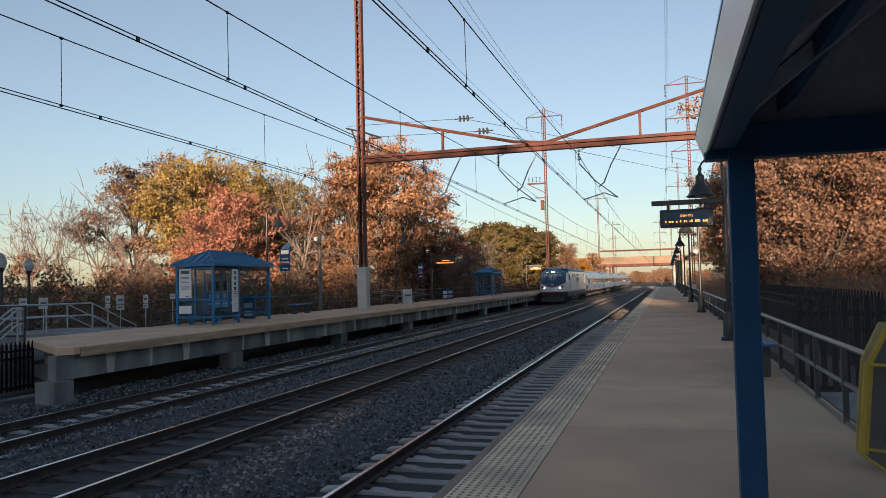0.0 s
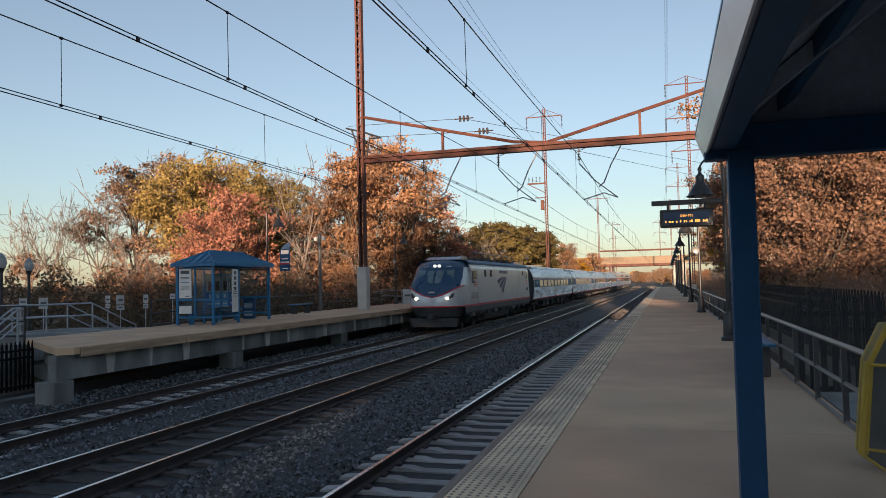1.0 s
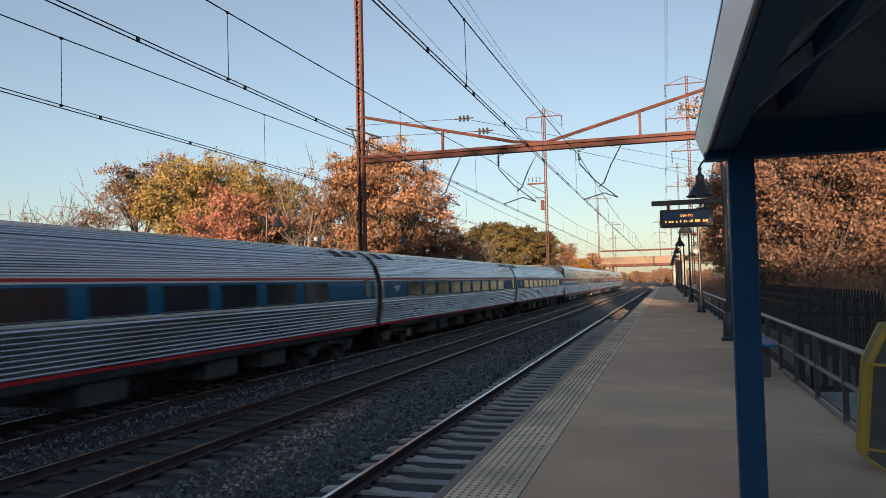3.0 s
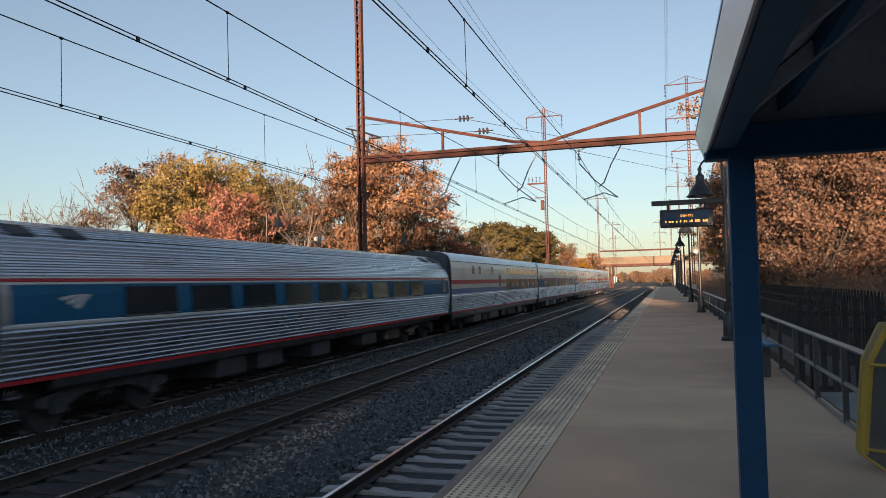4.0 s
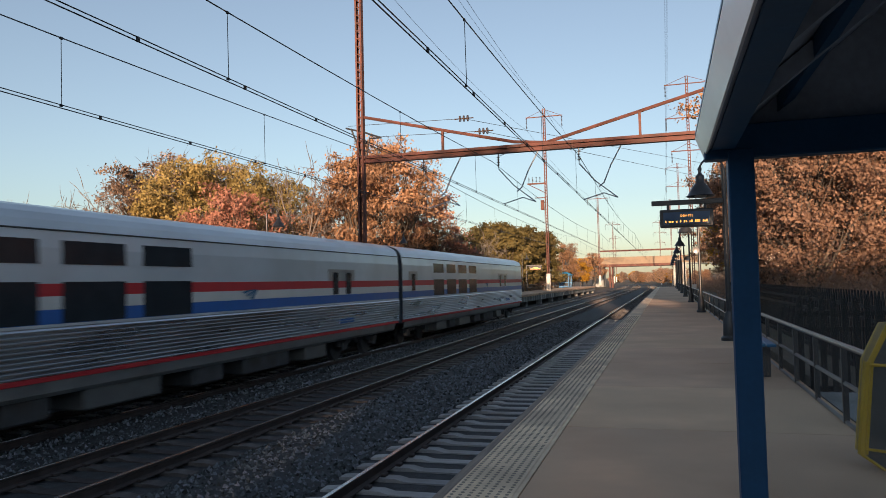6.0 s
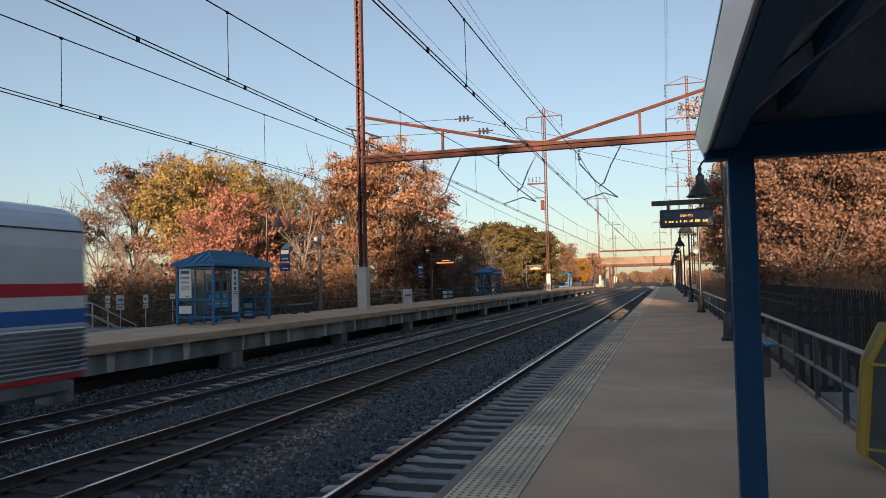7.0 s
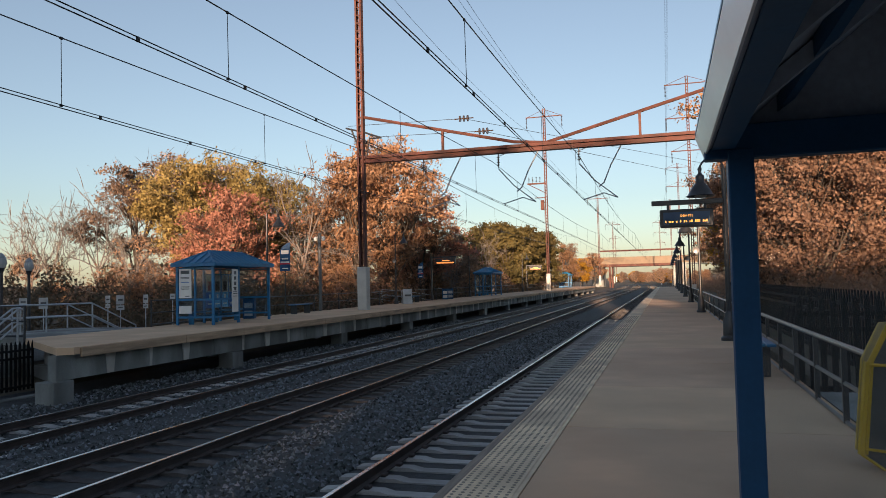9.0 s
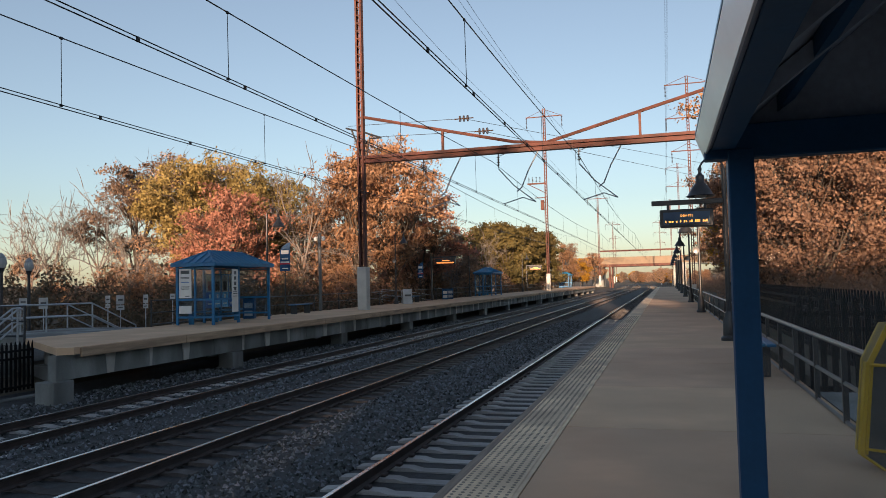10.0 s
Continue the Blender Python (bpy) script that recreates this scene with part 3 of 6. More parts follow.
def overhead_line(x, lift, aux, first, step, label):
    t = thing("overhead_line", pose(0, 0, 0), label, "overhead line", "overhead lines")
    ss = list(np.arange(-32, 325, 4.0))

    def run(name, zf, r, dx=0.0):
        pts = [line_at(s, x + dx, zf(s)).translation for s in ss]
        part(name, tube(B(), pts, r, 5), M_WIRE, t)
    run("messenger_wire", lambda s: messenger_z(s, lift), 0.014)
    run("auxiliary_wire", lambda s: aux, 0.011, 0.02)
    run("contact_wire", lambda s: aux - 0.06, 0.012)
    s = first
    while s < 170:
        bm = B()
        zt, zb = messenger_z(s, lift), aux
        m = line_at(s, x)
        tube(bm, [m @ Vector((0, 0, zt)), m @ Vector((0.015, 0, zb))], 0.008, 5)
        for zz in (zt, zb):
            c = m @ Vector((0, 0, zz))
            box(bm, c.x - 0.018, c.x + 0.018, c.y - 0.03, c.y + 0.03, zz - 0.03, zz + 0.02)
        part("dropper", bm, M_WIRE, t)
        s += step
    s = first + 1.2
    bm = B()
    while s < 110:
        c = line_at(s, x).translation
        box(bm, c.x - 0.012, c.x + 0.03, s - 0.025, s + 0.025, aux - 0.072, aux + 0.012)
        s += 3.2
    tagged(part("clamps", bm, M_WIRE, t), kind="stuff")


def feeder_wires():
    t = thing("feeder_wires", pose(0, 0, 0), "thin high power wires strung between the pylons", "power lines")
    for x, z in ((-17.6, 21.9), (-12.8, 21.9), (0.65, 24.3), (6.05, 24.3), (0.65, 19.6), (6.05, 19.6), (-15.2, 24.9)):
        pts = []
        for a, b in zip(GANTRY_S, GANTRY_S[1:]):
            for i in range(8):
                u = i / 8
                pts.append(line_at(a + (b - a) * u, x, z - 1.9 * 4 * u * (1 - u) * 0.55).translation)
        part("wire", tube(B(), pts, 0.016, 5), M_WIRE, t)


# ---- lamps, railings and furniture of the platforms ----
def bell_lamp(arm, up=0.0):
    """A black post with a goose-neck arm and a bell shade; the arm reaches along x by arm."""
    t = thing("platform_lamp", pose(0, 0, 0), "black goose-neck platform lamp with a bell shade", "street lamp", "goose-neck platform lamps")
    part("base", lathe(B(), [(0.17, 0), (0.17, 0.06), (0.13, 0.1), (0.12, 0.42), (0.09, 0.5), (0.09, 0.54), (0.06, 0.6)], n=12), M_BLACK, t, smooth=True)
    part("pole", tube(B(), [(0, 0, 0.55), (0, 0, 3.55 + up)], 0.05, 10, 0.042), M_BLACK, t, smooth=True)
    s = math.copysign(1, arm)
    pts = [(0, 0, 3.5 + up)] + [(arm / 2 - arm / 2 * math.cos(a), 0, 3.55 + up + abs(arm) / 2 * math.sin(a)) for a in [math.pi * i / 10 for i in range(11)]]
    part("neck", tube(B(), pts, 0.022, 8), M_BLACK, t, smooth=True)
    shade = part("shade", lathe(B(), [(0.03, 3.6), (0.045, 3.56), (0.03, 3.5), (0.045, 3.46), (0.085, 3.42), (0.09, 3.28), (0.12, 3.24), (0.17, 3.18), (0.215, 3.1), (0.25, 3.03), (0.29, 3.0), (0.28, 2.985), (0.22, 3.02), (0.02, 3.1)], (arm, 0, up), 20), M_BLACK, t, "bell-shaped black metal shade", smooth=True)
    part("lens", lathe(B(), [(0.1, 3.02), (0.13, 3.0), (0.1, 2.97), (0.02, 2.95)], (arm, 0, up), 12), M_GLOBE, shade)
    return t


def railing(x, y0, y1, h, rails, label, step=1.25, material=None, z=0.0, axis="y", rail_material=None):
    """Posts and round rails along y (or along x, with x as the fixed y)."""
    material = material or M_BLACK
    t = thing("railing", pose(0, 0, z), label, "railing", "platform railings")

    def P(a, zz):
        return (x, a, zz) if axis == "y" else (a, x, zz)
    a = y0
    while a <= y1 + 0.01:
        c = P(a, 0)
        part("post", box(B(), c[0] - 0.024, c[0] + 0.024, c[1] - 0.024, c[1] + 0.024, -0.1, h, 0.004), material, t)
        a += step
    for zz, r in rails:
        part("rail", tube(B(), [P(y0, zz), P(y1, zz)], r, 8), rail_material or material, t)
    return t


def led_sign():
    """Passenger information display on a bracket arm."""
    t = thing("information_display", pose(0, 16.3, 0), "black LED passenger display hanging from a bracket arm", "display sign")
    part("arm", box(B(), -0.25, 1.16, -0.05, 0.05, 2.83, 2.93, 0.008), M_BLACK, t)
    for x in (0.08, 0.82):
        part("hanger", tube(B(), [(x, 0, 2.84), (x, 0, 2.72)], 0.025, 8), M_BLACK, t)
    case = part("case", box(B(), -0.09, 0.97, -0.12, 0.12, 2.36, 2.73, 0.02), M_BLACK, t)
    part("screen", box(B(), -0.02, 0.9, -0.13, -0.122, 2.42, 2.67), M_TNAVY, case, "dark screen with amber letters")
    for text, x, z, size in (("5:04 PM", 0.44, 2.585, 0.075),):
        cu = bpy.data.curves.new("amber_text", "FONT")
        cu.body, cu.size, cu.align_x, cu.extrude = text, size, "CENTER", 0.001
        o = new("amber_text", cu)
        o.data.materials.append(M_AMBER)
        o.parent = case
        o.matrix_basis = pose(x, -0.134, z - 0.02, 90)
    bm, rng, x = B(), random.Random(8), 0.02
    while x < 0.84:
        w = rng.choice((0.018, 0.026, 0.03))
        box(bm, x, x + w, -0.134, -0.1325, 2.452, 2.452 + rng.choice((0.035, 0.05, 0.05)))
        x += w + rng.choice((0.012, 0.012, 0.012, 0.05))
    part("amber_row", bm, M_AMBER, case, "row of amber LED marks")
    return t


def shelter(m, length, depth, label, posters):
    """A blue steel waiting shelter: hipped ribbed roof, glazed walls, bench."""
    t = thing("waiting_shelter", m, label, "shelter", "blue waiting shelters")
    eave, ridge = 2.12, 2.72
    o = 0.16
    x0, x1, y0, y1 = -depth, 0.0, 0.0, length
    # roof: four planes with standing seams
    roof = thing("roof", pose(0, 0, 0), "blue ribbed hipped metal roof", "")
    del roof["label"]
    roof.parent = t
    a, b, c, d = (x0 - o, y0 - o), (x1 + o, y0 - o), (x1 + o, y1 + o), (x0 - o, y1 + o)
    ry0, ry1, rx = y0 + depth * 0.55, y1 - depth * 0.55, (x0 + x1) / 2
    verts = [(*p, eave + 0.1) for p in (a, b, c, d)] + [(rx, ry0, ridge), (rx, ry1, ridge)]
    raw("roof_skin", verts, [(0, 1, 4), (1, 2, 5, 4), (2, 3, 5), (3, 0, 4, 5), (3, 2, 1, 0)], M_ROOF, roof)
    bm = B()
    y = y0 - o + 0.1
    while y < y1 + o:
        u = min(1.0, (y - (y0 - o)) / (ry0 - y0 + o), ((y1 + o) - y) / (y1 + o - ry1))
        top = (x1 + o + (rx - x1 - o) * u, y, eave + 0.12 + (ridge - eave - 0.1) * u)
        tube(bm, [(x1 + o, y, eave + 0.12), top], 0.018, 4)
        tube(bm, [(x0 - o, y, eave + 0.12), (x0 - o + (rx - x0 + o) * u, y, top[2])], 0.018, 4)
        y += 0.3
    x = x0 - o + 0.1
    while x < x1 + o:
        u = 1 - abs(x - rx) / (depth / 2 + o)
        tube(bm, [(x, y0 - o, eave + 0.12), (x, y0 - o + (ry0 - y0 + o) * u, eave + 0.12 + (ridge - eave - 0.1) * u)], 0.018, 4)
        x += 0.3
    tagged(part("seams", bm, M_ROOF, roof), kind="stuff")
    part("hip_caps", tube(tube(tube(B(), [verts[0], verts[4], verts[5], verts[3]], 0.035, 6), [verts[1], verts[4]], 0.035, 6), [verts[2], verts[5]], 0.035, 6), M_ROOF, roof)
    part("fascia", box(box(box(box(B(), x0 - o, x1 + o, y0 - o - 0.02, y0 - o, eave, eave + 0.12), x0 - o, x1 + o, y1 + o, y1 + o + 0.02, eave, eave + 0.12), x0 - o - 0.02, x0 - o, y0 - o, y1 + o, eave, eave + 0.12), x1 + o, x1 + o + 0.02, y0 - o, y1 + o, eave, eave + 0.12), M_BLUE, roof)
    ys = [y0, y0 + length * 0.42, y0 + length * 0.7, y1]
    for y in ys:
        for x in ((x0, x1) if y in (y0, y1) else ((x0, x1) if y == ys[1] else (x0,))):
            part("post", box(B(), x - 0.045, x + 0.045, y - 0.045, y + 0.045, 0.0, eave, 0.006), M_BLUE, t)
    part("post", box(B(), (x0 + x1) / 2 - 0.03, (x0 + x1) / 2 + 0.03, y0 - 0.03, y0 + 0.03, 0.3, eave), M_BLUE, t)
    # rails that hold the panes
    for z in (0.28, 0.92, eave - 0.06):
        part("rail", box(B(), x0 - 0.03, x0 + 0.03, y0, y1, z - 0.035, z + 0.035), M_BLUE, t)
        for y in (y0, y1):
            part("rail", box(B(), x0, x1, y - 0.03, y + 0.03, z - 0.035, z + 0.035), M_BLUE, t)
        if z < 1:
            part("rail", box(B(), x1 - 0.03, x1 + 0.03, y0, ys[1], z - 0.035, z + 0.035), M_BLUE, t)
    for a, b in zip(ys, ys[1:]):
        o1 = part("pane", box(B(), x0 - 0.006, x0 + 0.006, a + 0.05, b - 0.05, 0.32, eave - 0.1), M_GLASS_B, t)
    for y in (y0, y1):
        part("pane", box(B(), x0 + 0.05, x1 - 0.05, y - 0.006, y + 0.006, 0.32, eave - 0.1), M_GLASS_B, t)
    part("pane", box(B(), x1 - 0.006, x1 + 0.006, y0 + 0.05, ys[1] - 0.05, 0.32, eave - 0.1), M_GLASS, t)
    bench = part("bench", box(B(), x0 + 0.12, x0 + 0.5, y0 + 0.2, y1 - 0.3, 0.42, 0.47, 0.01), M_BLUE, t, "blue slatted bench seat")
    for y in (y0 + 0.4, (y0 + y1) / 2, y1 - 0.5):
        part("leg", box(B(), x0 + 0.2, x0 + 0.4, y - 0.03, y + 0.03, 0, 0.42), M_BLUE, bench)
    if posters:
        def poster(name, x, y, w, zlo, zhi, across, base, blocks, label):
            """Across: panel runs along x (at that y), else along y (at that x)."""
            p = part(name, box(B(), x, x + w, y - 0.012, y, zlo, zhi) if across else box(B(), x, x + 0.012, y, y + w, zlo, zhi), base, t, label)
            for u0, u1, v0, v1, mt in blocks:
                za, zb = zlo + (zhi - zlo) * v0, zlo + (zhi - zlo) * v1
                if across:
                    part("print", box(B(), x + w * u0, x + w * u1, y - 0.016, y - 0.0125, za, zb), mt, p)
                else:
                    part("print", box(B(), x + 0.0125, x + 0.016, y + w * u0, y + w * u1, za, zb), mt, p)
        bars = [(0.15, 0.85, 0.70, 0.72, M_GREY), (0.15, 0.8, 0.66, 0.68, M_GREY), (0.2, 0.8, 0.53, 0.555, M_SBLUE), (0.15, 0.85, 0.38, 0.40, M_GREY), (0.15, 0.85, 0.34, 0.36, M_GREY), (0.2, 0.8, 0.30, 0.32, M_GREY), (0.5, 0.85, 0.05, 0.08, M_GREY)]
        poster("end_panel", x0 + 0.10, y0 - 0.035, 0.52, 0.98, eave - 0.08, True, M_WHITE, bars, "white notice panel with dark lettering")
        poster("end_panel", x0 + 0.10, y0 - 0.035, 0.52, 0.42, 0.70, True, M_WHITE, [], "small white notice")
        poster("front_panel", x1 + 0.05, ys[1] - 0.52, 0.42, 0.42, eave - 0.1, False, M_WHITE, [(0.2, 0.8, 0.56, 0.57, M_GREY), (0.2, 0.8, 0.47, 0.485, M_GREY), (0.15, 0.85, 0.42, 0.435, M_GREY), (0.2, 0.8, 0.36, 0.375, M_GREY)], "tall white notice panel with dark lettering")
        for i in range(4):
            lo = M_SBLUE if i in (0, 3) else M_POSTER
            poster("poster", x0 + 0.02, y0 + 1.72 + i * 0.52, 0.48, 0.55, 1.88, False, lo, [(0.03, 0.97, 0.46, 0.97, M_PHOTO), (0.2, 0.8, 0.5, 0.78, (M_TRED, M_GREY, M_GREY, M_CONC_L)[i]), (0.38, 0.62, 0.24, 0.4, M_WHITE), (0.2, 0.8, 0.1, 0.14, M_WHITE)], "framed blue and white information poster")
        part("print", box(B(), x0 + 0.18, x0 + 0.54, y0 - 0.052, y0 - 0.0485, 1.86, 1.98), M_GREY, t)
        for i in range(4):
            part("print", box(B(), x1 + 0.0625, x1 + 0.066, ys[1] - 0.375, ys[1] - 0.245, 1.82 - i * 0.2, 1.95 - i * 0.2), M_GREY, t)
    return t


# ---- train ----
def strip(bm, prof, y0, y1, both=True):
    """A skin along the car: an open line of (x, z) from y0 to y1, on both sides."""
    for s in ((1, -1) if both else (1,)):
        a = [bm.verts.new((s * x, y0, z)) for x, z in prof]
        b = [bm.verts.new((s * x, y1, z)) for x, z in prof]
        for i in range(len(prof) - 1):
            bm.faces.new((a[i], a[i + 1], b[i + 1], b[i]))
    return bm


def fluted(p0, p1, n, depth):
    """A line from p0 to p1 folded into n flutes that stand proud by depth."""
    (x0, z0), (x1, z1) = p0, p1
    dx, dz = x1 - x0, z1 - z0
    ln = math.hypot(dx, dz)
    nx, nz = dz / ln, -dx / ln
    out = []
    for i in range(n):
        for u, k in ((0.04, 0), (0.12, 1), (0.4, 1), (0.78, 0)):
            t = (i + u) / n
            out.append((x0 + dx * t + nx * depth * k, z0 + dz * t + nz * depth * k))
    return [p0] + out + [p1]


def curve_line(pts, z0, z1, n=6):
    """Points of the side's outline between two heights."""
    zs = [p[1] for p in pts]
    xs = [p[0] for p in pts]
    return [(float(np.interp(z, zs, xs)), z) for z in np.linspace(z0, z1, n)]


def bogie(parent, y, label="black two-axle bogie"):
    bm = B()
    for s in (-1, 1):
        prism(bm, [(y - 1.75, 0.5), (y - 1.2, 0.42), (y - 0.6, 0.62), (y + 0.6, 0.62), (y + 1.2, 0.42), (y + 1.75, 0.5), (y + 1.75, 0.66), (y + 0.8, 0.82), (y - 0.8, 0.82), (y - 1.75, 0.66)], "x", s * 1.02 - 0.08, s * 1.02 + 0.08)
        for d in (-1.3, 1.3):
            box(bm, s * 1.08 - 0.1, s * 1.08 + 0.1, y + d - 0.16, y + d + 0.16, 0.33, 0.66, 0.03)
        box(bm, s * 1.05 - 0.12, s * 1.05 + 0.12, y - 0.22, y + 0.22, 0.62, 1.0, 0.03)
    box(bm, -1.0, 1.0, y - 0.2, y + 0.2, 0.5, 0.85)
    frame_part = part("bogie", bm, M_UNDER, parent, label)
    for d in (-1.3, 1.3):
        bm = B()
        for s in (-1, 1):
            tube(bm, [(s * 0.7, y + d, 0.46), (s * 0.82, y + d, 0.46)], 0.46, 20)
            tube(bm, [(s * 0.67, y + d, 0.46), (s * 0.7, y + d, 0.46)], 0.49, 20)
        tube(bm, [(-0.7, y + d, 0.46), (0.7, y + d, 0.46)], 0.09, 8)
        part("wheelset", bm, M_UNDER, frame_part, "steel wheelset")
    return frame_part


AM = [(1.40, 0.95), (1.47, 1.1), (1.55, 1.6), (1.585, 2.1), (1.57, 2.5), (1.50, 2.85), (1.36, 3.2), (1.12, 3.52), (0.78, 3.72), (0.40, 3.82), (0.0, 3.86)]
VL = [(1.50, 0.95), (1.53, 1.1), (1.56, 2.0), (1.56, 3.3), (1.52, 3.62), (1.38, 3.86), (1.1, 4.03), (0.6, 4.14), (0.0, 4.18)]


def end_wall(bm, prof, y, inset=0.0):
    ring = [(x, z) for x, z in prof] + [(-x, z) for x, z in prof[-2::-1]]
    bm.faces.new([bm.verts.new((x * (1 - inset), y, z)) for x, z in ring])
    return bm


def pane_box(bm, prof, y0, y1, z0, z1, s, out=0.012):
    """A flat slab on the side, leaning as the side leans."""
    xa, xb = (float(np.interp(z, [p[1] for p in prof[:-3]], [p[0] for p in prof[:-3]])) for z in (z0, z1))
    v = [bm.verts.new((s * (x + o), y, z)) for o in (-0.03, out) for x, z, y in ((xa, z0, y0), (xa, z0, y1), (xb, z1, y1), (xb, z1, y0))]
    for q in ((0, 1, 2, 3), (7, 6, 5, 4), (0, 4, 5, 1), (1, 5, 6, 2), (2, 6, 7, 3), (3, 7, 4, 0)):
        bm.faces.new([v[i] for i in q])
    return bm


def wing_mark(bm, prof, y, z, size, s):
    """Three swept blades, the operator's mark as plain shapes."""
    x = float(np.interp(z, [p[1] for p in prof], [p[0] for p in prof])) + 0.02
    tip = Vector((1.0, 0.44))
    for k in range(3):
        e = Vector((-0.95 + 0.46 * k, 0.16 - 0.3 * k))
        up, low = (e + Vector((-0.10, 0.08)), Vector((-0.3 + 0.34 * k, 0.56 - 0.13 * k))), (e + Vector((0.20, -0.12)), Vector((-0.05 + 0.34 * k, 0.42 - 0.15 * k)))
        ring = [(1 - u) ** 2 * p + 2 * u * (1 - u) * c + u * u * tip for p, c in (up,) for u in (0, 0.2, 0.4, 0.6, 0.8, 0.97)]
        ring += [(1 - u) ** 2 * p + 2 * u * (1 - u) * c + u * u * tip for p, c in (low,) for u in (0.97, 0.8, 0.6, 0.4, 0.2, 0)]
        top = [bm.verts.new((s * (x + 0.004 * k), y + size * q.x, z + size * 0.72 * q.y)) for q in ring]
        for i in range(5):
            bm.faces.new((top[i], top[i + 1], top[10 - i], top[11 - i]))
    return bm


LEN = 25.55


def coach(label):
    """A stainless coach with rounded fluted sides and a blue window band."""
    t = thing("passenger_coach", pose(0, 0, 0), label, "railway coach", "fluted stainless coaches")
    y0, y1 = 0.0, LEN
    part("lower_side", strip(B(), fluted(AM[1], curve_line(AM, 1.95, 1.95, 1)[0], 9, 0.035), y0, y1), M_STEEL, t, "fluted stainless lower side")
    part("sill", strip(B(), [(1.30, 0.80), (1.40, 0.86), (1.47, 1.02)], y0 + 1.2, y1 - 1.2), M_UNDER, t)
    part("red_line", strip(B(), [(1.475, 1.02), (1.488, 1.03), (1.492, 1.08), (1.47, 1.1)], y0, y1), M_TRED, t)
    part("white_line", strip(B(), [(1.58, 1.94), (1.593, 1.96), (1.596, 2.0), (1.58, 2.02)], y0, y1), M_TWHITE, t)
    part("window_band", strip(B(), curve_line(AM, 2.0, 2.66, 5), y0, y1), M_TBLUE, t, "blue painted window band")
    part("white_line", strip(B(), [(1.535, 2.655), (1.552, 2.67), (1.548, 2.70), (1.53, 2.71)], y0, y1), M_TWHITE, t)
    part("red_line", strip(B(), [(1.53, 2.71), (1.545, 2.72), (1.54, 2.76), (1.52, 2.765)], y0, y1), M_TRED, t)
    part("white_line", strip(B(), [(1.52, 2.765), (1.535, 2.775), (1.528, 2.80), (1.508, 2.81)], y0, y1), M_TWHITE, t)
    roof = []
    edge = [(1.508, 2.81), (1.36, 3.2), (1.12, 3.52), (0.78, 3.72), (0.40, 3.82)]
    for a, b, n in zip(edge, edge[1:], (4, 4, 4, 3)):
        roof += fluted(a, b, n, 0.03)
    part("roof", strip(B(), roof + [(0.0, 3.86)], y0, y1), M_STEEL, t, "ribbed stainless roof")
    for y in (0.6, 1.8, LEN - 2.6, LEN - 1.4):
        for s in (1, -1):
            part("roof_vent", strip(B(), [(s * 1.16, 3.50), (s * 1.14, 3.56), (s * 0.84, 3.73), (s * 0.80, 3.72)], y, y + 0.55, False), M_UNDER, t)
    for yy in (y0, y1):
        part("end_wall", end_wall(B(), AM, yy + (0.02 if yy == 0 else -0.02)), M_SKIRT, t)
        d = -1 if yy == 0 else 1
        part("diaphragm", box(B(), -1.3, 1.3, min(yy, yy + d * 0.2), max(yy, yy + d * 0.2), 1.0, 3.45, 0.08), M_SKIRT, t, "black rubber gangway")
        part("rim", strip(B(), [(x + 0.015, z) for x, z in AM[1:-1]] + [(0, 3.875)], min(yy, yy - d * 0.22), max(yy, yy - d * 0.22)), M_STEEL_D, t)
    for s in (1, -1):
        y = 2.9
        for i in range(9):
            w = part("window", pane_box(B(), AM, y, y + 1.58, 2.07, 2.61, s, 0.035), M_TWIN, t, "dark tinted window")
            part("window_frame", pane_box(B(), AM, y - 0.05, y + 1.63, 2.035, 2.065, s, 0.03), M_STEEL, w)
            y += 2.12
        door = part("door", pane_box(B(), AM, LEN - 1.3, LEN - 0.5, 1.0, 2.85, s, 0.02), M_STEEL_D, t, "grey steel end door")
        part("door_window", pane_box(B(), AM, LEN - 1.12, LEN - 0.7, 2.1, 2.7, s, 0.03), M_TWIN, door)
        part("emblem", wing_mark(B(), AM, 1.6, 2.36, 0.36, s), M_TWHITE, t, "white swept emblem")
    for y in (6.5, 8.4, 11.5, 15.5, 18.0):
        part("equipment_box", box(B(), -1.25, 1.25, y, y + 1.3, 0.35, 0.9, 0.04), M_UNDER, t)
    bogie(t, 3.0)
    bogie(t, LEN - 3.0)
    return t


